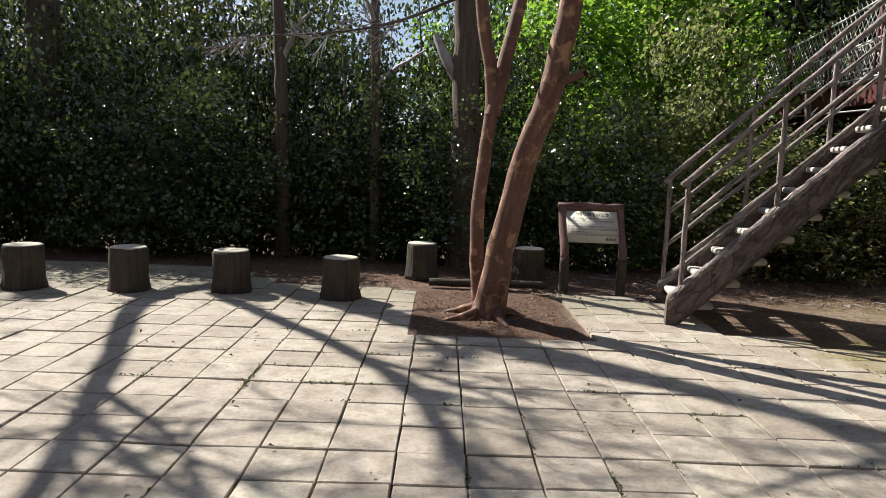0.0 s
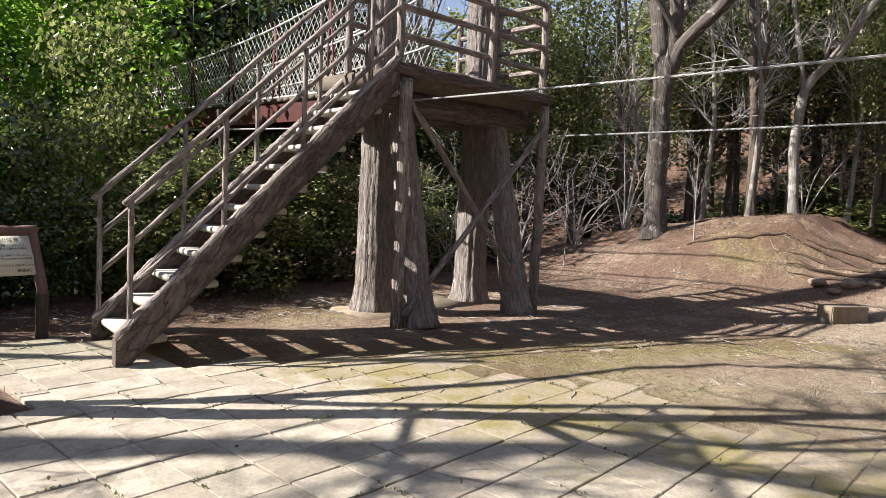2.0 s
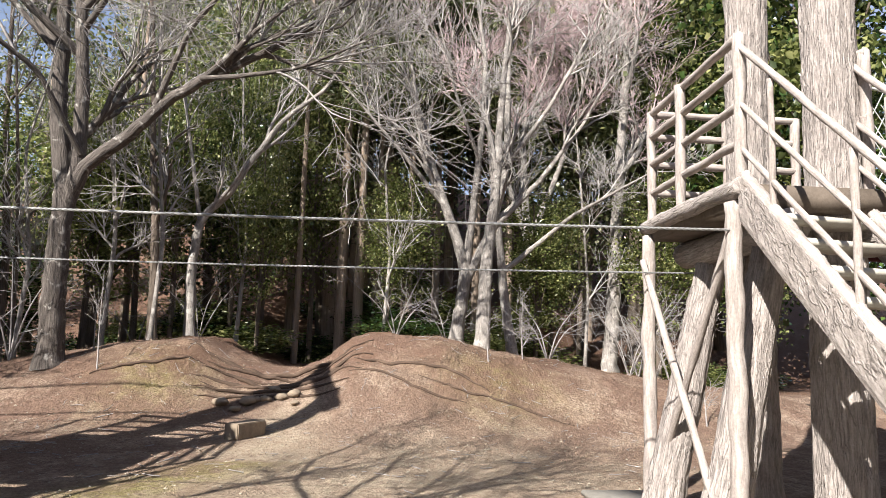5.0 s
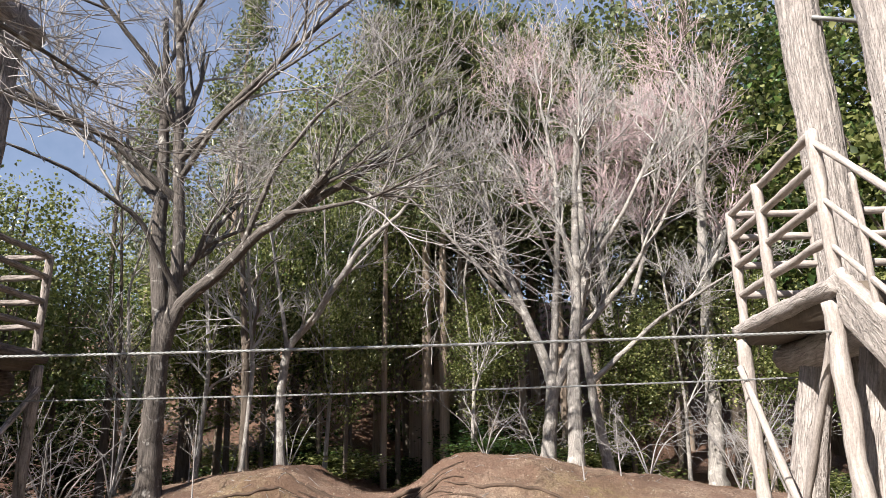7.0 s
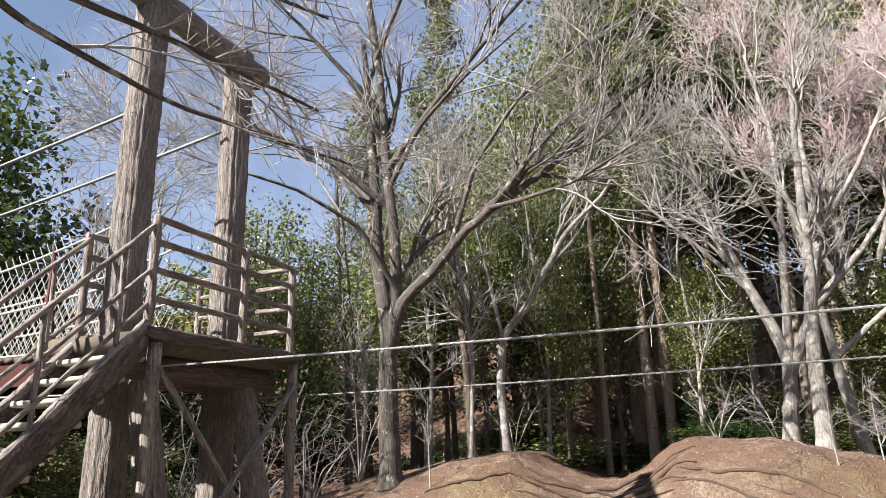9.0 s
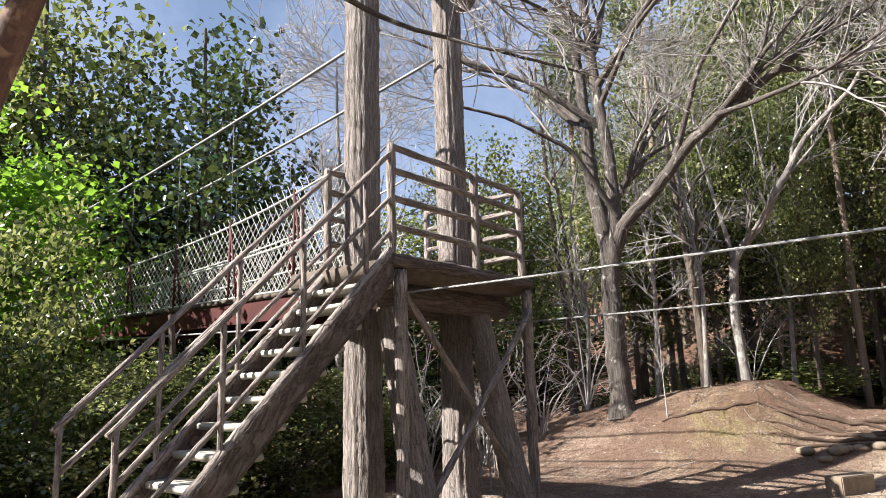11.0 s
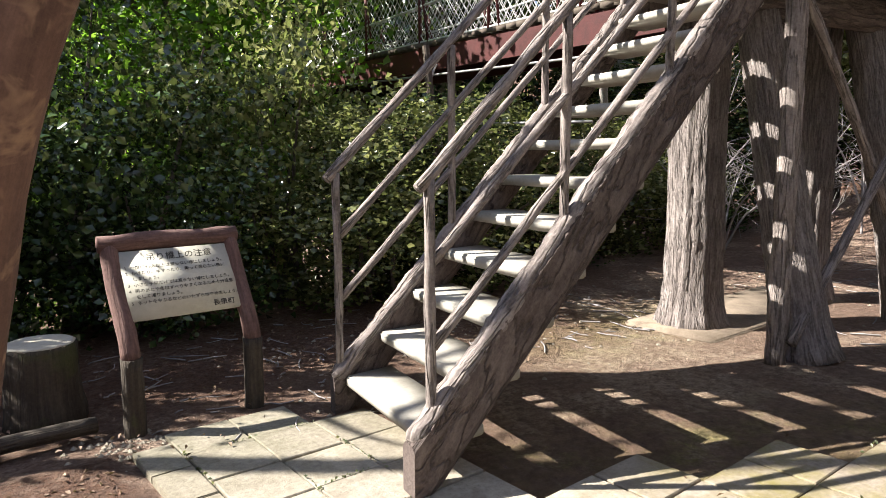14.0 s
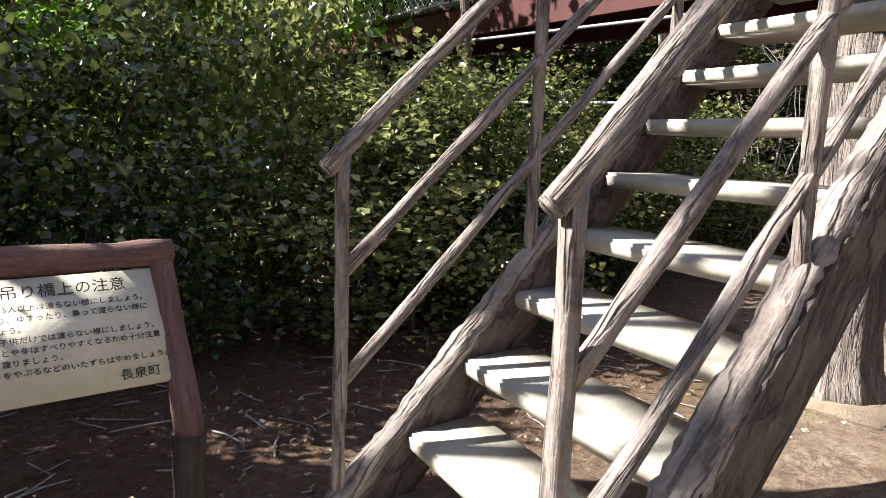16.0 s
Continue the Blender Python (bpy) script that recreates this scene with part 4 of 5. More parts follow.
# the tree in its bed, two stems leaning apart, limbs reaching over the yard
bare_tree("bed_tree", "twin-stemmed leafless tree with smooth mottled red-brown bark in a kerbed bed", "tree", (0.42, 5.75, 0.0), [
    ([(0.42, 5.76, -0.05), (0.53, 5.6, 0.8), (0.66, 5.45, 1.4), (0.82, 5.3, 1.95), (0.90, 5.2, 2.55), (1.05, 5.0, 3.4), (1.5, 4.7, 4.3)], 0.12, 0.055, True),
    ([(0.36, 5.95, -0.05), (0.30, 5.95, 0.8), (0.37, 5.98, 1.5), (0.42, 6.0, 1.9), (0.30, 6.0, 2.4), (0.22, 6.0, 3.2), (0.0, 6.2, 4.6)], 0.062, 0.046, True),
    ([(0.40, 5.98, 1.7), (0.55, 6.1, 2.4), (0.75, 6.3, 3.3), (0.9, 6.8, 4.5)], 0.07, 0.035, True),
    ([(0.80, 5.32, 1.9), (0.92, 5.18, 1.95), (1.0, 5.08, 1.97)], 0.032, 0.026, True),
    ([(0.90, 5.2, 2.6), (0.70, 4.98, 2.95), (0.57, 4.65, 3.6), (0.91, 4.4, 4.6), (1.31, 4.49, 6.0)], 0.05, 0.016),
    ([(0.90, 5.2, 2.62), (0.50, 5.0, 2.85), (0.19, 4.78, 3.25), (-0.18, 4.54, 4.0), (-0.52, 4.07, 5.2)], 0.05, 0.016),
    ([(0.24, 6.0, 2.9), (-0.74, 5.45, 3.05), (-1.79, 5.55, 3.5), (-2.6, 5.75, 4.0)], 0.034, 0.012),
    ([(0.6, 4.7, 3.4), (1.5, 4.3, 4.2), (2.6, 3.9, 4.6), (4.0, 3.6, 5.0)], 0.034, 0.012),
    ([(1.4, 4.75, 4.2), (2.3, 4.6, 4.35), (3.2, 4.3, 4.4), (4.6, 4.0, 4.5)], 0.034, 0.012),
    ([(1.45, 4.72, 4.25), (2.6, 5.3, 4.5), (4.0, 5.15, 4.5), (6.0, 4.2, 4.5)], 0.034, 0.012),
    ([(1.1, 4.95, 3.5), (1.6, 3.9, 4.1), (2.0, 3.0, 4.4), (2.4, 2.2, 4.7)], 0.034, 0.012),
    ([(0.05, 6.15, 4.4), (-0.9, 5.9, 4.8), (-2.0, 5.4, 5.0), (-3.4, 5.2, 5.3)], 0.034, 0.012),
    ([(0.28, 5.98, 2.75), (0.0, 5.9, 2.62), (-0.35, 5.8, 2.42), (-0.8, 5.7, 2.3), (-1.3, 5.62, 2.24), (-1.75, 5.6, 2.22)], 0.016, 0.005, 0.45),
    ([(0.40, 5.74, 0.10), (0.22, 5.60, 0.04), (0.02, 5.52, 0.0), (-0.08, 5.5, -0.03)], 0.045, 0.012, True),
    ([(0.46, 5.70, 0.10), (0.52, 5.50, 0.03), (0.60, 5.32, -0.02)], 0.045, 0.012, True),
    ([(0.48, 5.78, 0.10), (0.70, 5.74, 0.03), (0.92, 5.72, -0.02)], 0.045, 0.012, True),
    ([(0.34, 5.86, 0.08), (0.16, 5.86, 0.03), (0.0, 5.95, -0.02)], 0.04, 0.012, True),
    ([(1.5, 4.7, 4.3), (1.9, 4.0, 5.0), (2.6, 3.2, 5.4), (3.6, 2.2, 5.8)], 0.034, 0.014),
    ([(1.5, 4.7, 4.3), (1.4, 4.4, 5.2), (1.2, 4.0, 6.2), (1.1, 3.4, 7.0)], 0.034, 0.014),
    ([(0.9, 6.8, 4.5), (0.9, 7.0, 5.6), (0.6, 7.2, 6.8)], 0.05, 0.034),
    ([(0.6, 7.2, 6.8), (0.2, 7.0, 8.4), (-0.2, 6.7, 10.0)], 0.036, 0.012, 2.6),
    ([(0.7, 7.15, 6.4), (1.3, 6.5, 7.6), (1.8, 5.6, 8.6)], 0.036, 0.012, 2.4),
    ([(-0.75, 6.2, 6.5), (-1.3, 6.4, 8.0), (-1.6, 6.6, 9.4)], 0.036, 0.012, 2.6),
    ([(0.0, 6.2, 4.6), (-0.3, 6.3, 5.6), (-0.8, 6.2, 6.6)], 0.05, 0.034),
], 11, M_MOTTLE, M_GREYTWIG, 3, (4, 5), 1.8, 0.05, 0.09, 0.03, 0.7, first=0.35, thin=0.0045, limb_bark=M_GREYBARK)

bare_tree("forked_tree", "tall leafless tree with pale lichened bark and a long sweeping limb", "tree", (11.9, 6.33, 0.9), [
    ([(11.9, 6.33, 0.75), (11.9, 6.39, 2.57), (11.9, 6.37, 3.76), (11.95, 6.62, 5.03), (12.0, 6.67, 5.98), (12.0, 6.72, 6.98), (12.1, 6.9, 8.6), (12.2, 7.1, 10.5)], 0.21, 0.05),
    ([(11.9, 6.36, 3.3), (11.85, 6.17, 4.07), (11.8, 6.21, 5.69), (11.8, 6.37, 7.18), (11.8, 6.51, 9.18), (11.7, 6.73, 11.06), (11.6, 6.9, 13.0)], 0.13, 0.05),
    ([(11.9, 6.3, 3.6), (11.8, 6.05, 4.23), (11.7, 5.41, 4.68), (11.6, 4.7, 5.41), (11.5, 4.0, 5.85), (11.4, 3.09, 6.3), (11.3, 2.18, 6.9), (11.2, 1.0, 7.8)], 0.13, 0.03),
    ([(11.82, 6.3, 6.2), (11.2, 7.4, 7.2), (10.6, 8.6, 7.8), (10.0, 10.0, 8.6)], 0.08, 0.02),
    ([(11.8, 6.35, 7.0), (11.3, 5.0, 8.2), (11.0, 3.6, 9.4), (10.8, 2.2, 10.5)], 0.08, 0.02),
    ([(11.8, 6.5, 8.4), (11.0, 7.6, 9.8), (10.2, 8.6, 11.0)], 0.07, 0.02),
    ([(11.75, 6.1, 4.4), (11.0, 6.6, 5.6), (10.2, 7.5, 6.2), (9.2, 8.6, 6.5)], 0.06, 0.015),
    ([(11.6, 4.9, 5.3), (11.2, 4.3, 6.6), (10.9, 3.4, 7.6), (10.6, 2.0, 8.4)], 0.06, 0.015),
    ([(11.5, 4.2, 5.8), (11.0, 3.4, 5.7), (10.7, 2.4, 5.8), (10.2, 1.2, 6.2)], 0.05, 0.013),
    ([(11.8, 6.3, 6.6), (11.2, 5.4, 7.6), (10.8, 4.4, 8.2), (10.3, 3.0, 8.8)], 0.06, 0.015),
    ([(11.95, 6.7, 6.2), (11.9, 7.6, 7.2), (11.8, 8.8, 8.0), (11.7, 10.2, 8.6)], 0.06, 0.015),
    ([(11.75, 6.6, 9.6), (11.2, 5.6, 11.0), (10.8, 4.4, 12.2)], 0.06, 0.015),
], 21, M_GREYBARK, M_GREYTWIG, 4, (3, 5), 3.4, 0.12, 0.11, 0.03, 0.66, thin=0.0065)
bare_tree("slender_tree", "slender pale leafless tree bent sideways above the mound", "tree", (14.9, 4.83, 1.3), [
    ([(14.9, 4.83, 1.2), (14.9, 4.92, 2.93), (14.9, 4.78, 3.92), (14.9, 4.25, 4.43), (14.9, 3.82, 5.19), (14.9, 3.15, 6.22), (14.9, 2.25, 7.0), (14.9, 1.6, 8.2)], 0.12, 0.025),
    ([(14.9, 4.8, 3.8), (14.8, 5.0, 5.0), (14.9, 5.3, 6.4), (15, 5.4, 8.0)], 0.05, 0.015),
], 22, M_BARK, M_TWIG, 4, (3, 4), 2.6, 0.12, 0.11, 0.03, 0.7, thin=0.0055)
bare_tree("spreading_tree", "pale many-stemmed leafless tree spreading above the mound", "tree", (15.4, -0.91, 1.4), [
    ([(15.4, -0.91, 1.2), (15.4, -1.05, 2.3), (15.4, -1.13, 3.1), (15.4, -0.67, 4.37), (15.4, -0.22, 5.58), (15.3, 0.1, 6.6), (15.2, 0.4, 8.4)], 0.17, 0.03),
    ([(15.4, -1.1, 2.7), (15.4, -1.72, 4.04), (15.4, -2.06, 5.52), (15.4, -2.04, 6.99), (15.4, -2.06, 8.82), (15.3, -2.3, 10.5)], 0.12, 0.03),
    ([(15.4, -1.13, 3.0), (15.4, -1.29, 4.83), (15.4, -1.47, 6.79), (15.4, -1.48, 8.19), (15.5, -1.2, 10.2)], 0.10, 0.03),
    ([(15.4, -0.6, 4.5), (15.1, 0.4, 5.6), (14.9, 1.2, 6.4), (14.6, 2.2, 7.4)], 0.06, 0.015),
    ([(15.4, -2.05, 5.6), (15.0, -3.0, 7.0), (14.8, -3.8, 8.6), (14.6, -4.4, 10.2)], 0.06, 0.015),
    ([(15.4, -1.4, 5.6), (15.0, -0.7, 7.2), (14.8, -0.2, 9.0)], 0.05, 0.015),
    ([(15.4, -1.6, 3.9), (15.2, -2.8, 5.2), (15.0, -3.8, 6.6), (14.8, -4.6, 8.2)], 0.08, 0.02),
], 23, M_BARK, M_TWIG, 4, (3, 5), 3.0, 0.16, 0.11, 0.03, 0.72, thin=0.006)
bare_tree("pale_tree", "straight leafless tree with pale peeling bark", "tree", (14.4, -1.37, 1.3), [
    ([(14.4, -1.37, 1.1), (14.4, -1.44, 3.2), (14.4, -1.59, 4.58), (14.5, -1.7, 6.5), (14.6, -1.9, 9.0)], 0.17, 0.04)], 24, M_BARK, M_TWIG, 4, (3, 4), 2.6, 0.14, 0.11, 0.03, first=0.5, thin=0.0055)
bare_tree("leaning_tree", "thin leaning leafless tree with a low side limb", "tree", (15.4, -2.29, 1.0), [
    ([(15.4, -2.29, 0.9), (15.4, -2.04, 2.46), (15.4, -1.91, 3.78), (15.5, -1.7, 5.6), (15.5, -1.5, 7.6)], 0.13, 0.03),
    ([(15.4, -2.02, 3.05), (15.4, -2.92, 3.82), (15.3, -3.68, 4.48), (15.2, -4.4, 4.9), (15.0, -5.6, 5.6)], 0.07, 0.015)], 25, M_BARK, M_TWIG, 4, (3, 5), 2.5, 0.14, 0.12, 0.03, thin=0.0055)
bare_tree("back_tree", "grey leafless tree standing among the evergreens", "tree", (17.0, -5.13, 0.9), [
    ([(17.0, -5.13, 0.6), (17, -5.26, 2.6), (17, -5.35, 4.81), (17, -5.67, 9.85), (17, -5.8, 12)], 0.2, 0.06)], 26, M_BARK, M_REDTWIG, 4, (5, 6), 3.4, 0.16, 0.11, 0.03, thin=0.0065)
bare_tree("red_twig_tree", "leafless tree with a haze of fine reddish twigs", "tree", (18.5, -3.2, 1.0), [
    ([(18.5, -3.2, 0.8), (18.5, -3.3, 4), (18.4, -3.1, 7), (18.3, -3.3, 10.5)], 0.16, 0.05),
    ([(18.5, -3.3, 4), (18.3, -4.2, 6.5), (18.2, -5.0, 9.5)], 0.1, 0.04),
    ([(18.5, -3.2, 4.6), (18.3, -2.2, 7.0), (18.2, -1.5, 10.0)], 0.1, 0.04)], 27, M_BARK, M_REDTWIG, 4, (5, 7), 3.6, 0.18, 0.11, 0.03, 0.9, thin=0.007)
for i, (x, y, r, h) in enumerate(((14.0, 8.2, 0.09, 9), (14.2, 5.4, 0.10, 8), (13.4, 7.7, 0.06, 7), (16.5, 6.5, 0.08, 9), (16.8, 3.7, 0.06, 7))):
    bare_tree("dark_tree", "thin dark-barked leafless tree among the evergreens", "tree", (x, y, gz(x, y)), [
        ([(x, y, gz(x, y) - 0.1), (x + 0.1, y + 0.1, 3), (x - 0.05, y + 0.3, 5.5), (x, y + 0.5, h)], r, r * 0.3)], 30 + i, M_DARKBARK, M_TWIG, 3, (4, 6), 2.0, 0.1, 0.15, 0.03, group="thin dark trees")
for i, (x, y, r, h) in enumerate(((13.7, 5.3, 0.05, 6.5), (14.5, 6.5, 0.06, 7.5), (15.7, 5.9, 0.055, 8), (13.1, 7.5, 0.05, 6), (16.1, 4.1, 0.055, 7.5), (15.2, 7.8, 0.06, 8), (16.4, -4.3, 0.05, 6.5), (16.7, 0.7, 0.05, 6.5))):
    z = gz(x, y)
    bare_tree("slim_pale_tree", "slim pale leafless tree standing in the edge of the wood", "tree", (x, y, z), [
        ([(x, y, z - 0.1), (x + 0.05, y - 0.1, z + h * 0.3), (x - 0.1, y + 0.12, z + h * 0.65), (x, y + 0.3 * (-1) ** i, z + h)], r, 0.015)], 80 + i, M_BARK, M_TWIG, 3, (5, 7), 2.2, 0.08, 0.12, 0.03, 0.85, group="slim pale trees", first=0.2, thin=0.005)
bare_tree("pale_tree", "pale leafless tree with fine upswept twigs behind the tower", "tree", (10.6, 11.4, -0.3), [
    ([(10.6, 11.4, -0.6), (10.6, 11.4, 3), (10.5, 11.3, 6), (10.3, 11.2, 9.5)], 0.13, 0.03),
    ([(10.6, 11.4, 2.6), (10.0, 11.0, 4.6), (9.6, 10.7, 7.0)], 0.07, 0.02),
    ([(10.6, 11.4, 3.0), (11.2, 11.6, 5.2), (11.5, 11.7, 7.6)], 0.07, 0.02)], 28, M_BARK, M_TWIG, 4, (3, 5), 2.75, 0.1, 0.16, 0.03, 0.95, thin=0.006)
bare_tree("pale_tree", "pale leafless tree with fine twigs behind the tower", "tree", (8.9, 10.4, 0.0), [
    ([(8.9, 10.4, -0.3), (8.9, 10.4, 2.4), (8.8, 10.3, 5), (8.7, 10.3, 7.5)], 0.08, 0.02),
    ([(8.9, 10.4, 2.0), (8.3, 10.1, 3.6), (7.9, 9.9, 5.6)], 0.05, 0.015),
    ([(8.9, 10.4, 2.2), (9.4, 10.5, 4.2), (9.7, 10.5, 6.2)], 0.05, 0.015)], 29, M_BARK, M_TWIG, 3, (4, 6), 1.9, 0.1, 0.16, 0.03, 0.95, thin=0.005)
# the tree whose limbs throw long shadows over the slabs
bare_tree("shade_tree", "large dark tree at the edge of the slabs with bare limbs", "tree", (-5.75, 10.1, 0.0), [
    ([(-5.75, 10.1, -0.3), (-5.75, 10.1, 2.0), (-5.7, 10.1, 4.2), (-5.7, 10.0, 7), (-5.9, 10.0, 10)], 0.27, 0.1),
    ([(-5.72, 10.1, 4.0), (-6.5, 9.75, 4.2), (-6.66, 9.1, 4.3), (-6.0, 7.1, 4.35), (-5.78, 6.3, 4.4), (-5.5, 4.5, 4.6)], 0.11, 0.03),
    ([(-5.7, 10.1, 4.3), (-6.8, 10.25, 4.9), (-5.5, 8.7, 5.0), (-4.97, 7.9, 5.1), (-4.79, 6.9, 5.2), (-4.5, 5.0, 5.5)], 0.10, 0.03),
], 40, M_DARKBARK, M_TWIG, 3, (5, 7), 2.0, 0.0, 0.16, 0.03, 0.9, first=0.5, thin=0.008)
for i, (x, y, r, f) in enumerate(((0.3, 9.0, 0.2, 1.0), (-2.2, 9.6, 0.1, 1.0), (-0.9, 9.4, 0.07, 1.0), (5.0, 9.35, 0.06, 0.34))):
    bare_tree("shaded_trunk", "dark trunk standing in the shade of the evergreens", "tree", (x, y, 0), [
        ([(x, y, -0.2), (x - 0.03, y, 2 * f), (x - 0.1, y, 4 * f), (x - 0.15, y + 0.1, 7 * f)], r, r * 0.6, 1.4 * f)], 50 + i, M_DARKBARK, M_TWIG, 1, (4, 6), 1.4, 0.1, 0.12, 0.3, group="shaded trunks", first=0.3)

# pale bare bushes in front of the wood
rb = random.Random(19)
for i in range(11):
    x, y = rb.uniform(13.4, 17.0), rb.uniform(-6.5, 8.0)
    if abs(y - 2.3) < 1.0:
        continue
    z, h = gz(x, y), rb.uniform(1.5, 2.8)
    bare_tree("bare_bush", "pale leafless bush with arching twigs in front of the wood", "bush", (x, y, z), [
        ([(x, y, z - 0.06), (x + dx * 0.4, y + dy * 0.4, z + h * 0.35), (x + dx * 1.5, y + dy * 1.5, z + h * rb.uniform(0.55, 1.0))], 0.016, 0.006) for dx, dy in ((0.5, 0.3), (-0.45, 0.8), (0.2, -0.9), (-0.3, -0.4))], 300 + i, M_GREYTWIG, M_GREYTWIG, 2, (4, 6), h * 0.55, 0.0, 0.26, 0.02, 1.0, group="bare bushes", first=0.25, thin=0.0028)

for i, (x, y, h) in enumerate(((8.8, 8.4, 1.6), (10.2, 8.2, 2.1), (11.4, 7.7, 1.7), (12.6, 7.3, 2.1), (9.4, 9.2, 2.4))):
    z = gz(x, y)
    bare_tree("bare_bush", "grey leafless bush with flat spreading twigs behind the tower", "bush", (x, y, z), [
        ([(x, y, z - 0.06), (x + dx * 0.3, y + dy * 0.3, z + h * 0.4), (x + dx, y + dy, z + h * rb.uniform(0.5, 1.0))], 0.018, 0.005) for dx, dy in ((0.9, 0.2), (-0.9, 0.5), (0.3, -1.0), (-0.5, -0.9), (0.1, 0.2))], 340 + i, M_GREYTWIG, M_GREYTWIG, 3, (2, 3), h * 0.65, -0.02, 0.13, 0.02, 0.95, group="bare bushes", first=0.2, thin=0.0035)

# saplings and dead bushes on the mounds
for i, (x, y, h) in enumerate(((11.5, 5.42, 1.6), (8.2, 6.9, 1.3), (12.0, -1.1, 0.9), (10.6, -4.5, 1.2), (12.3, -1.8, 1.3), (12.6, 5.9, 0.9), (8.6, 7.3, 1.4), (9.5, 7.6, 1.6), (10.6, 7.4, 1.7))):
    z = gz(x, y)
    bare_tree("sapling", "thin bare sapling with fine branching twigs", "sapling", (x, y, z), [
        ([(x, y, z - 0.06), (x + 0.02, y + 0.03, z + h * 0.4), (x - 0.03, y + 0.02, z + h)], 0.012, 0.004)], 60 + i, M_GREYTWIG, M_GREYTWIG, 2, (4, 6), h * 0.55, 0.1, 0.16, 0.012, group="saplings", first=0.2, thin=0.0028)


# ---- evergreens ----
def shrub_proto(seed, material, w, h, n_clump, per, size, spread):
    g = np.random.default_rng(seed)
    K, pts = clumps(g, (-w, -w, -0.3 * h), (w, w, h), n_clump, per, spread)
    K, pts = K[K[:, 2] > 0.1], pts[pts[:, 2] > 0.03]
    me = leaf_mesh("leaves", material, pts, size, seed, 0.9)
    geo = Geo()
    for j in range(7):
        tip = K[g.integers(len(K))]
        geo.tube(smooth_line([(g.normal() * 0.12, g.normal() * 0.12, -0.1), (tip[0] * 0.4, tip[1] * 0.4, tip[2] * 0.55), tip], 7), np.linspace(0.035, 0.008, 7), 5, cap=False)
    return me, geo.mesh("stems", M_DARKBARK)


def place(name, label, category, group, meshes, at, scale, rz, names):
    t = thing(name, label, category, group, at=at)
    t.rotation_euler = (0, 0, rz)
    t.scale = scale
    for me, nm in zip(meshes, names):
        o = part(nm, me, None, t)
        if nm != "trunk":
            tagged(o, kind="stuff")
    return t


rs = random.Random(77)
SHRUB = [shrub_proto(500 + i, m, 1.3, 2.9, 120, 66, 0.062, 0.145) for i, m in enumerate((M_LEAF, M_LEAF, M_LEAF_O))]
LOW = [shrub_proto(520 + i, m, 1.4, 2.6, 110, 30, 0.14, 0.26) for i, m in enumerate((M_LEAF, M_LEAF_O))]
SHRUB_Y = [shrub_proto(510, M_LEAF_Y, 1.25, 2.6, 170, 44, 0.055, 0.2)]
spots = []
for x in np.arange(-11, 4.6, 0.95):
    spots.append((x + rs.uniform(-0.3, 0.3), 9.6 + rs.uniform(-0.35, 0.55), rs.uniform(0.75, 1.45)))
    if x < 1.2 or rs.random() < 0.6:
        spots.append((x + rs.uniform(-0.4, 0.4), 11.3 + rs.uniform(-0.3, 0.5), 1.85 if x < 1.2 else 1.15))
spots += [(3.9, 9.1, 0.7), (4.7, 9.1, 0.75)]
for x in np.arange(5.2, 11.5, 1.0):
    spots.append((x + rs.uniform(-0.3, 0.3), 9.5 + 0.1 * (x - 4) + rs.uniform(-0.2, 0.3), 0.72))
for i, (x, y, s) in enumerate(spots):
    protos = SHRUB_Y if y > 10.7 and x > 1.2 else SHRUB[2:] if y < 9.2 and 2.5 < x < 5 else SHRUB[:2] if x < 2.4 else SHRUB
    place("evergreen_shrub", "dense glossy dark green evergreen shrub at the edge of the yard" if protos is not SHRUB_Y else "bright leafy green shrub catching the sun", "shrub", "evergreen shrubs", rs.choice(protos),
          (x, y, gz(x, y) - 0.05), (1, 1, s * rs.uniform(0.9, 1.15)), rs.uniform(0, 6.28), ("leaves", "stem"))


def evergreen_proto(seed, material, w, z0, h, n_clump, per, size, spread, r):
    g = np.random.default_rng(seed)
    K, pts = clumps(g, (-w, -w, z0), (w, w, h), n_clump, per, spread)
    me = leaf_mesh("leaves", material, pts, size, seed)
    geo = Geo()
    geo.tube(smooth_line([(0, 0, -0.4), (g.normal() * 0.1, g.normal() * 0.1, h * 0.4), (g.normal() * 0.2, 0, h * 0.93)], 24), np.linspace(r, r * 0.2, 24), 10, seed, 0.05, False)
    trunk, geo = geo, Geo()
    for j in range(15):
        tip = K[g.integers(len(K))]
        zb = max(0.4, tip[2] * g.uniform(0.45, 0.8))
        geo.tube(smooth_line([(0, 0, zb), (tip[0] * 0.5, tip[1] * 0.5, (zb + tip[2]) / 2 - 0.1), tip], 7), np.linspace(r * 0.35, 0.01, 7), 5, cap=False)
    return me, trunk.mesh("trunk", M_DARKBARK), geo.mesh("branchwork", M_DARKBARK)


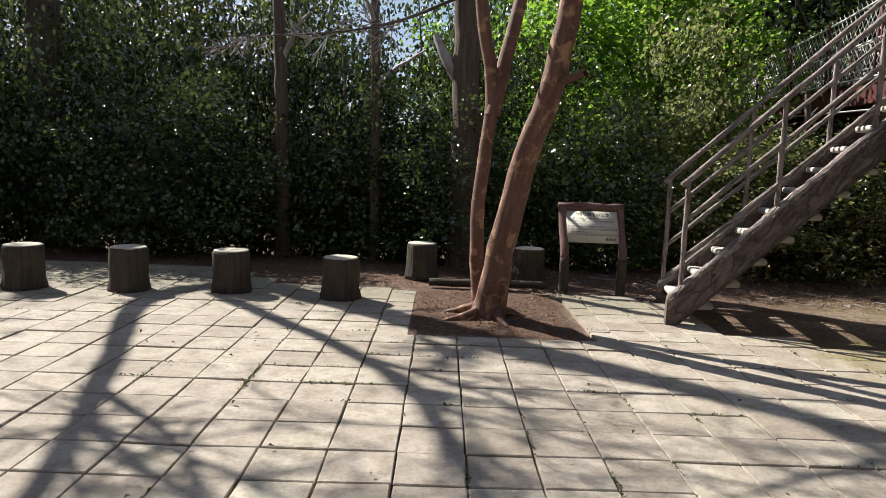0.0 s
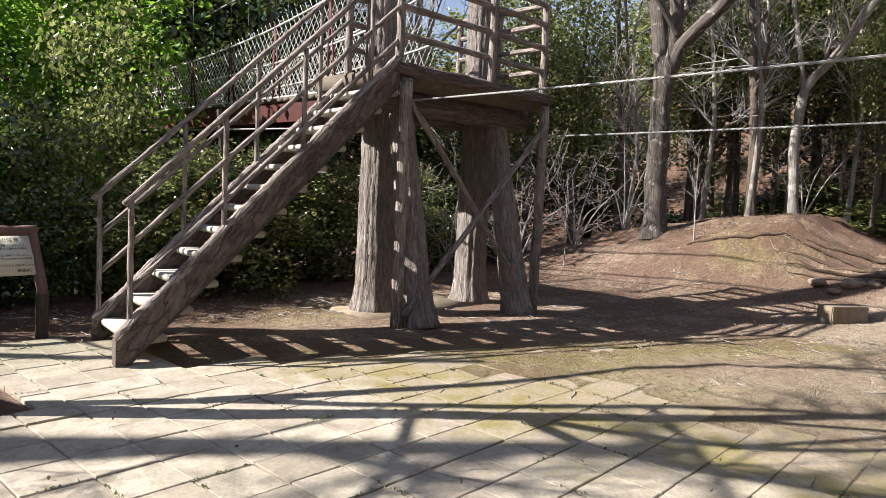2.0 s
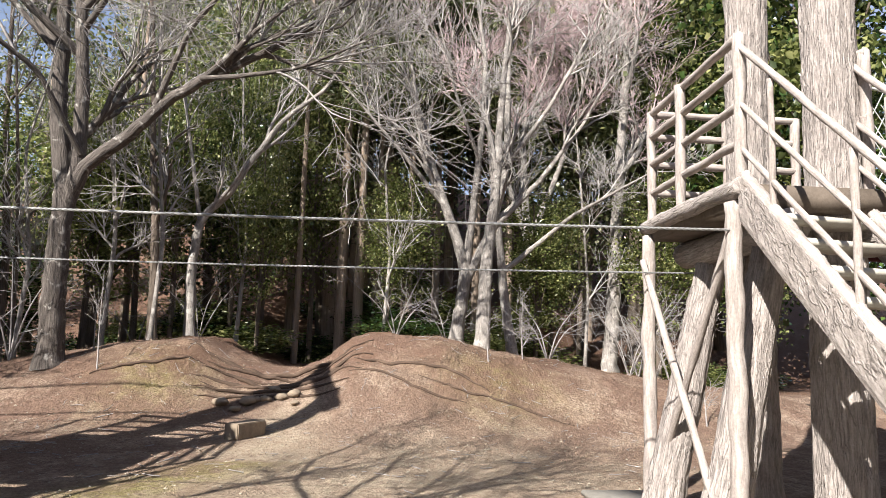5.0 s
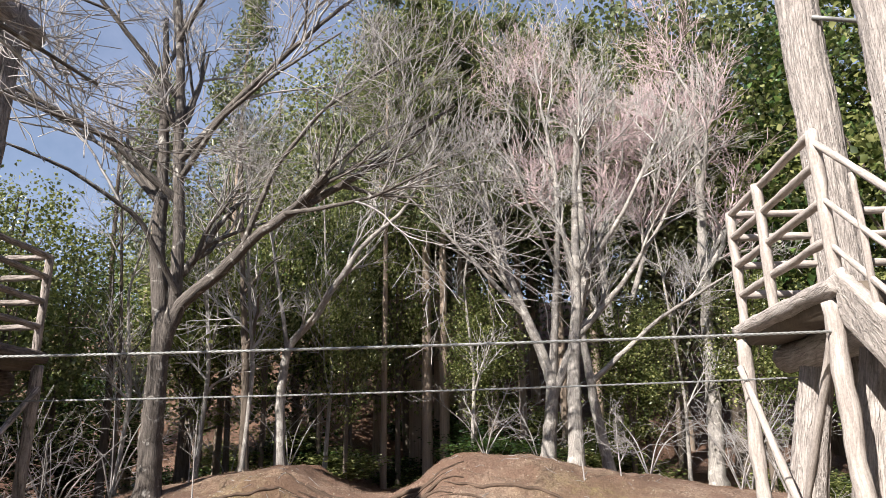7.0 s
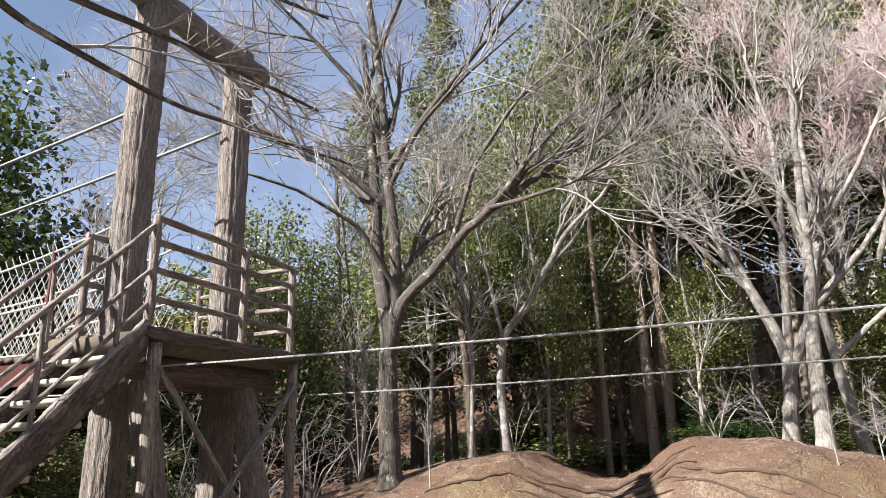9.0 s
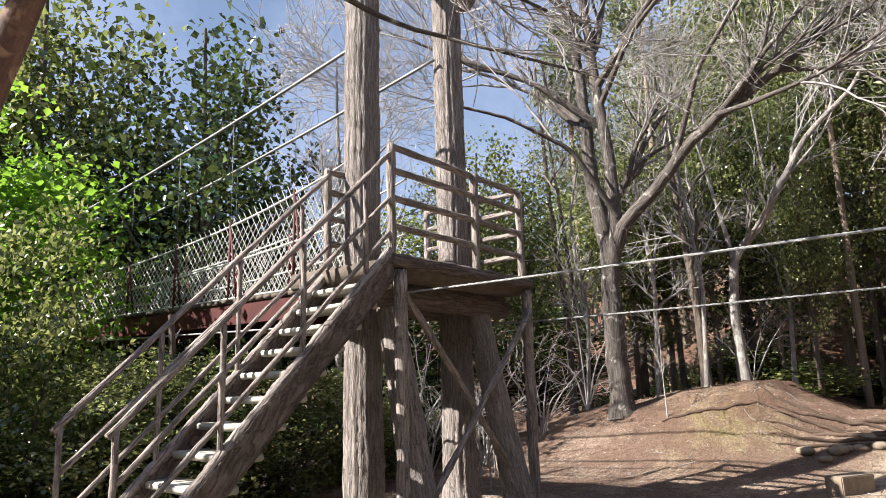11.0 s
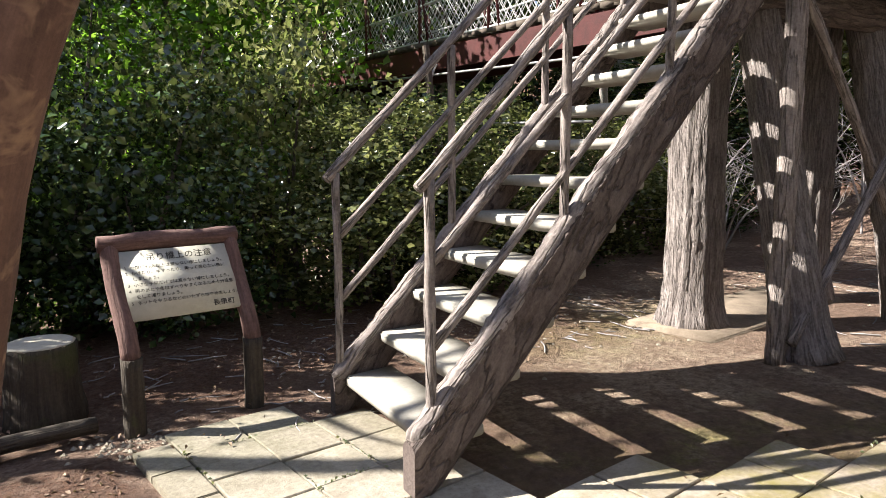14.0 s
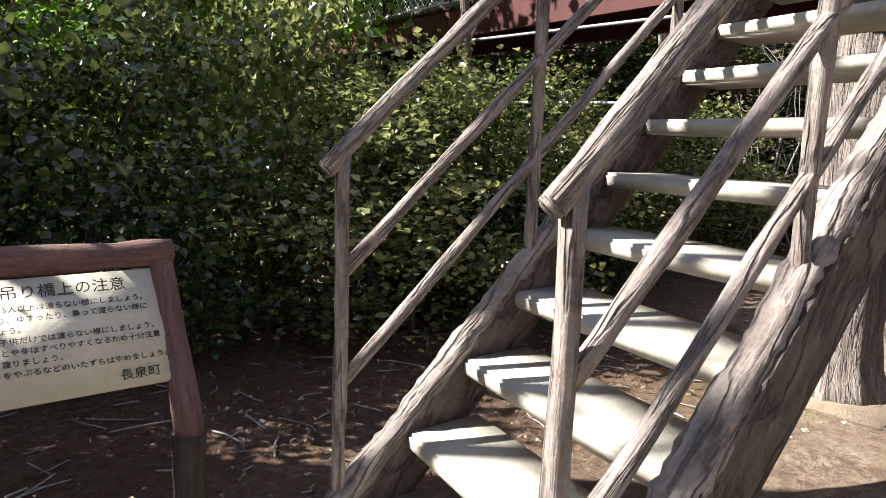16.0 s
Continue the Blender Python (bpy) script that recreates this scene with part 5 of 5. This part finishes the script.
TALL = [evergreen_proto(530, M_LEAF_O, 2.1, 1.6, 9.5, 210, 34, 0.13, 0.3, 0.14), evergreen_proto(531, M_LEAF, 2.0, 1.0, 8.5, 210, 34, 0.13, 0.3, 0.13)]
FAR = [evergreen_proto(540, M_FAR, 2.1, 1.2, 9.5, 200, 34, 0.115, 0.38, 0.14), evergreen_proto(541, M_NEEDLE, 2.1, 1.0, 9.0, 200, 34, 0.115, 0.38, 0.14)]
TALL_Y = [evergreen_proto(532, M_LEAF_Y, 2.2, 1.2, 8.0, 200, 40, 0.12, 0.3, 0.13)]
spots = [(3.9, 12.7, 0.95, 1), (2.2, 12.9, 0.85, 1), (7.9, 13.1, 1.3, 0), (9.8, 13.9, 1.0, 0), (6.3, 16.2, 1.5, 0), (5.0, 17.5, 1.35, 0), (3.0, 18.5, 1.3, 1), (7.2, 17.0, 1.5, 0), (27, 0, 1.9, 0), (29, -5, 2, 0), (29, 4, 1.9, 0), (26, -9, 1.8, 0), (24, -13, 1.7, 0), (28.5, 9, 1.7, 0), (31, -1, 2, 0), (31, 6, 2, 0), (-1.5, 15.5, 0.6, 0), (18, -9.8, 1.9, 0), (20.5, -7.2, 2.1, 0), (15.8, -10.5, 1.7, 0), (22, -10.8, 2.2, 0), (24.5, -6.4, 2.2, 0), (-5, 14, 1.0, 0), (-9, 13.5, 1.0, 0), (-12, 11, 1.0, 0), (8.8, 15.5, 1.2, 0), (9.5, 19, 1.2, 0), (11.5, 13.0, 0.7, 0), (11.0, 10.8, 0.45, 0),
         (0.5, 19, 1.1, 1), (3.4, 21, 1.0, 1), (-4, 19, 1.2, 0), (13.5, 11.0, 0.35, 0), (14.5, 13.5, 0.75, 0), (15.0, 9.6, 0.4, 0), (17.5, 11, 0.85, 0), (16.5, 7.5, 0.7, 0), (18.2, 5.2, 0.95, 0), (19.5, 8.2, 1.1, 0),
         (21.5, 5.5, 1.35, 0), (21.5, 2.5, 1.5, 0), (22.5, -0.5, 1.6, 0), (20.5, -5.5, 1.4, 0), (19.0, -8.5, 1.3, 0), (17.0, -11.5, 1.3, 0), (23, -4, 1.6, 0), (24.5, 8.5, 1.3, 0), (23.5, 12, 1.2, 0), (20, 15, 1.1, 0),
         (12.5, -11.5, 1.1, 0), (14.5, -14, 1.2, 0), (22.5, -8.5, 1.6, 0), (20, -13, 1.5, 0), (26, 2, 1.8, 0), (26.5, -3, 1.8, 0), (26, 6, 1.6, 0), (-13, 5, 1.0, 0), (-13, 0, 1.0, 0), (-8, 16, 1.1, 0), (-12.5, 15, 1.2, 0), (7, 22, 1.2, 0), (13, 19, 1.2, 0)]
for i, (x, y, s, yl) in enumerate(spots):
    place("evergreen_tree", "tall broadleaved evergreen tree with a dense dark crown" if not yl else "sunlit yellow-green broadleaved tree beyond the bridge", "tree", "evergreen trees",
          rs.choice(TALL_Y if yl else FAR if (x > 19 or x < -7 or y > 18) else TALL), (x, y, gz(x, y) - 0.1), (max(1, s * 0.85), max(1, s * 0.85), s), rs.uniform(0, 6.28), ("leaves", "trunk", "branchwork"))
# unseen trees added round the yard to hold back sky light
RING = [evergreen_proto(545, M_LEAF_O, 2.4, 1.0, 10.0, 190, 9, 0.5, 0.5, 0.16)]
for i, (x, y, s) in enumerate([(-15 + rs.uniform(-1, 1), q, 0.85) for q in range(-14, 10, 3)] + [(q, -13 + rs.uniform(-1, 1), 1.3) for q in range(-12, 12, 3)] + [(q + 1, -17, 1.5) for q in range(-12, 14, 4)]):
    place("evergreen_tree", "unseen evergreen tree added round the yard to block sky light", "tree", "evergreen trees", RING[0], (x, y, gz(x, y) - 0.1), (1.2, 1.2, s), rs.uniform(0, 6.28), ("leaves", "trunk", "branchwork"))
for q in range(-13, 16, 5):
    place("evergreen_tree", "tall dark evergreen tree at the back of the wood", "tree", "evergreen trees", FAR[q % 2], (34 + rs.uniform(-1, 1), q, gz(34, q) - 0.1), (1.5, 1.5, 1.3), rs.uniform(0, 6.28), ("leaves", "trunk", "branchwork"))
# slim sunlit evergreens among the trunks behind the mounds
for x, y, s, w in ((15.6, 7.3, 0.7, 0.55), (16.2, 5.6, 0.8, 0.5), (16.8, 4.4, 0.75, 0.5), (15.9, 3.6, 0.6, 0.4), (13.2, 8.9, 0.65, 0.55), (17.2, 0.6, 0.45, 0.4), (17.0, -3.6, 0.5, 0.5), (16.4, -6.2, 0.6, 0.6), (15.2, -8.0, 0.6, 0.6), (12.0, 9.3, 0.7, 0.6), (18.5, 3.9, 0.9, 0.5), (18.5, 2.6, 0.9, 0.6), (16.2, -3.0, 0.45, 0.5), (17.4, 0.2, 0.5, 0.5)):
    place("evergreen_tree", "slim olive-green evergreen tree catching the sun between bare trunks", "tree", "evergreen trees", TALL[0], (x, y, gz(x, y) - 0.1), (w, w, s), rs.uniform(0, 6.28), ("leaves", "trunk", "branchwork"))
# undergrowth behind the mounds
for i in range(30):
    x, y = rs.uniform(16.5, 23), rs.uniform(-10, 10)
    if abs(y - 2.3) < 0.9 and x < 18.5:
        continue
    place("undergrowth_shrub", "low dark evergreen undergrowth below the trees", "shrub", "undergrowth", rs.choice(LOW), (x, y, gz(x, y) - 0.1), (0.8, 0.8, rs.uniform(0.2, 0.42)), rs.uniform(0, 6.28), ("leaves", "stem"))


def cedar_proto(seed, h):
    g = np.random.default_rng(seed)
    geo = Geo()
    geo.tube(smooth_line([(0, 0, -0.4), (0.03, 0.02, h * 0.5), (0, 0, h)], 30), np.linspace(0.155, 0.03, 30), 12, seed, 0.06, False)
    trunk, geo = geo, Geo()
    pts = []
    for j in range(48):
        z = h * g.uniform(0.45, 0.98)
        a, L = g.uniform(0, 6.28), (1 - z / h) * 2.6 + 0.5
        tip = np.array((math.cos(a) * L, math.sin(a) * L, z - 0.15 * L))
        geo.tube(smooth_line([(0, 0, z), tip * np.array((0.5, 0.5, 0)) + np.array((0, 0, z + 0.05)), tip], 5), np.linspace(0.025, 0.006, 5), 4, cap=False)
        for q in np.linspace(0.3, 1, 8):
            c = np.array((0, 0, z)) * (1 - q) + tip * q
            pts.append(c + g.normal(size=(14, 3)) * np.array((0.22, 0.22, 0.16)))
    for j in range(14):
        z = h * g.uniform(0.12, 0.45)
        a, L = g.uniform(0, 6.28), g.uniform(0.3, 1.0)
        geo.tube(smooth_line([(0, 0, z), (math.cos(a) * L, math.sin(a) * L, z + 0.1)], 4), np.linspace(0.014, 0.004, 4), 4, cap=False)
    return leaf_mesh("sprays", M_NEEDLE, np.concatenate(pts), 0.2, seed, 0.5, 0.16), trunk.mesh("trunk", M_CEDAR), geo.mesh("branchwork", M_DARKBARK)


CEDAR = [cedar_proto(560, 15.0), cedar_proto(561, 13.5)]
for i, (x, y, s) in enumerate(((18.2, 1.82, 1.0), (18.2, 1.36, 0.95), (20.0, 2.2, 1.5), (21.0, 0.7, 1.6), (22.0, 2.0, 1.7), (19.0, 0.0, 0.85), (17.6, 2.9, 0.6), (19.4, 0.9, 0.7), (20.2, -0.9, 0.8), (20.6, 1.6, 0.9), (19.6, 3.3, 0.8), (20.8, -2.2, 0.9), (21.8, 0.4, 1.0), (22.6, 3.4, 1.0), (21.6, -3.4, 1.0), (24.0, 1.2, 1.2), (24.6, -1.8, 1.2), (25.0, 4.4, 1.2), (17.3, 7.0, 0.7), (19, 10, 0.9), (22, -6.2, 1.1))):
    place("cedar", "straight cedar with a bare lower trunk and drooping sprays", "tree", "cedars", CEDAR[i % 2], (x, y, gz(x, y) - 0.1), (s, s, 1.0), rs.uniform(0, 6.28), ("sprays", "trunk", "branchwork"))

# ---- fallen leaves ----
g = np.random.default_rng(9)
zone = [(g.uniform(-0.15, 1.1, 700), g.uniform(5.2, 6.8, 700)), (g.uniform(-6, 4.5, 1500), g.uniform(7.0, 9.3, 1500)), (g.uniform(8, 14.5, 4500), g.uniform(-5, 8, 4500)), (g.uniform(-3, 6, 130), g.uniform(0.5, 6, 130)), (g.uniform(1.2, 4.5, 260), g.uniform(6.6, 8.6, 260))]
lx, ly = np.concatenate([a for a, b in zone]), np.concatenate([b for a, b in zone])
me = leaf_mesh("fallen_leaves", M_DRY, np.stack([lx, ly, ground_z(lx, ly) + 0.018 + bumps(lx, ly) * np.clip(ground_z(lx, ly) * 1.2, 0.25, 1.4)], 1), 0.027, 3, 0.3, 0.28, 0.3)
tagged(new("fallen_leaves", me), "scattered dry brown leaves on the earth and slabs", "leaves", kind="stuff")

# ---- fallen twigs ----
g = np.random.default_rng(57)
geo = Geo()
for x0, x1, y0, y1, count in ((1.3, 5.5, 6.6, 8.8, 160), (5.5, 9.5, 4.6, 7.4, 90), (7.0, 13.5, -3.0, 6.5, 260), (-0.1, 1.1, 5.2, 6.7, 25), (2.5, 6.5, 0.5, 4.5, 30)):
    for _ in range(count):
        x, y, a, L = g.uniform(x0, x1), g.uniform(y0, y1), g.uniform(0, 6.28), g.uniform(0.05, 0.26)
        q = np.linspace(-0.5, 0.5, 4) * L
        px, py = x + q * math.cos(a) + g.normal(size=4) * 0.008, y + q * math.sin(a) + g.normal(size=4) * 0.008
        pz = ground_z(px, py) + bumps(px, py) * np.clip(ground_z(px, py) * 1.2, 0.25, 1.4) - 0.008
        geo.tube(np.stack([px, py, pz + 0.004], 1), g.uniform(0.0025, 0.006), 4, cap=False)
tagged(new("fallen_twigs", geo.mesh("fallen_twigs", M_GREYTWIG)), "thin dry broken twigs lying on the earth", "twigs", kind="stuff")

# ---- weeds in the joints ----
g = np.random.default_rng(29)
wx, wy = [], []
for _ in range(900):
    u, v = g.uniform(-7, 5.2), g.uniform(0.5, 6.9)
    if noise.noise(Vector((u * 0.8, v * 0.8, 2))) < -0.05 or (BED[0] - 0.1 < u < BED[2] + 0.1 and v > BED[1] - 0.1) or not inside(np.array([u]), np.array([v]), PAVED)[0]:
        continue
    along = g.normal(size=9) * 0.06
    if g.random() < 0.5:
        u = -0.005 + (round((u + 0.005) / 0.31 - 0.5) + 0.5) * 0.31
        wx.append(u + g.normal(size=9) * 0.004)
        wy.append(v + along)
    else:
        v = 3.125 + (round((v - 3.125) / 0.31 - 0.5) + 0.5) * 0.31
        wx.append(u + along)
        wy.append(v + g.normal(size=9) * 0.004)
wx, wy = np.concatenate(wx), np.concatenate(wy)
me = leaf_mesh("joint_weeds", M_NEEDLE, np.stack([wx, wy, 0.002 + g.uniform(0, 0.006, len(wx))], 1), 0.019, 31, 0.7, 0.3)
tagged(new("joint_weeds", me), "sparse dry weeds and moss growing in the paving joints", "weeds", kind="stuff")

# ---- small stones and chips on the earth ----
g = np.random.default_rng(15)
px, py = np.concatenate([g.uniform(5.5, 13, 1100), g.uniform(2, 8, 350), g.normal(1.2, 0.1, 90)]), np.concatenate([g.uniform(-3, 6.5, 1100), g.uniform(6.3, 8.4, 350), g.normal(7.02, 0.1, 90)])
pz = ground_z(px, py) + bumps(px, py) * np.clip(ground_z(px, py) * 1.2, 0.25, 1.4) - 0.012
octa = np.array([(1, 0, 0), (-1, 0, 0), (0, 1, 0), (0, -1, 0), (0, 0, 0.7), (0, 0, -0.7)], float)
size = g.uniform(0.006, 0.02, len(px))[:, None, None]
V = np.stack([px, py, pz], 1)[:, None] + octa[None] * size * g.uniform(0.6, 1.4, (len(px), 6, 1))
tri = np.array([(0, 2, 4), (2, 1, 4), (1, 3, 4), (3, 0, 4), (2, 0, 5), (1, 2, 5), (3, 1, 5), (0, 3, 5)])
me = bpy.data.meshes.new("gravel")
me.from_pydata(V.reshape(-1, 3).tolist(), [], (np.arange(len(px))[:, None, None] * 6 + tri[None]).reshape(-1, 3).tolist())
me.materials.append(M_STONE)
tagged(new("gravel", me), "small loose stones scattered over the trodden earth", "gravel", kind="stuff")

# ---- paving, last ----
pav = thing("pavement", "grid of weathered square concrete paving slabs with open joints", "pavement", kind="structure")
S = 0.31
rt = random.Random(31)


def tile_mesh(seed):
    q = random.Random(seed)
    bm = bmesh.new()
    bmesh.ops.create_cube(bm, size=1)
    w = S / 2 - 0.0045
    for v in bm.verts:
        top = v.co.z > 0
        v.co = Vector((math.copysign(w, v.co.x) + q.uniform(-0.0035, 0.0035), math.copysign(w, v.co.y) + q.uniform(-0.0035, 0.0035), 0.0 if top else -0.05))
    edges = [e for e in bm.edges if all(v.co.z > -0.01 for v in e.verts)]
    bmesh.ops.bevel(bm, geom=edges, offset=0.0045, segments=1, affect="EDGES")
    me2 = bpy.data.meshes.new("tile")
    bm.to_mesh(me2)
    bm.free()
    me2.materials.append(M_TILE)
    return me2


TILES = [tile_mesh(i) for i in range(6)]
rest_v, rest_f = [], []
for i in range(-29, 23):
    for j in range(-34, 18):
        x, y = -0.005 + i * S, 3.125 + j * S
        if not inside(np.array([x]), np.array([y]), PAVED)[0] or (BED[0] - 0.1 < x < BED[2] + 0.1 and y > BED[1] - 0.1):
            continue
        sink = min(max((x + 0.1 * y - 2.6) / 2.6, 0.0), 1.0)
        z, a, b = rt.uniform(-0.006, 0.004) * (1 - 0.7 * sink) - 0.005 * sink, rt.uniform(-0.008, 0.008) * (1 - sink), rt.uniform(-0.008, 0.008) * (1 - sink)
        m = Matrix.Translation((x, y, z)) @ Euler((a, b, rt.uniform(-0.012, 0.012) + rt.choice((0, 1, 2, 3)) * math.pi / 2)).to_matrix().to_4x4()
        me2 = TILES[rt.randrange(6)]
        if -1.4 < x < 3.6 and 1.9 < y < 6.6:
            o = new("tile", me2)
            o.parent = pav
            o.matrix_basis = m
        else:
            base = len(rest_v)
            rest_v += [(m @ v.co)[:] for v in me2.vertices]
            rest_f += [tuple(base + k for k in p.vertices) for p in me2.polygons]
me = bpy.data.meshes.new("slabs")
me.from_pydata(rest_v, [], rest_f)
me.materials.append(M_TILE)
o = new("slabs", me)
o.parent = pav
tagged(o, kind="stuff")
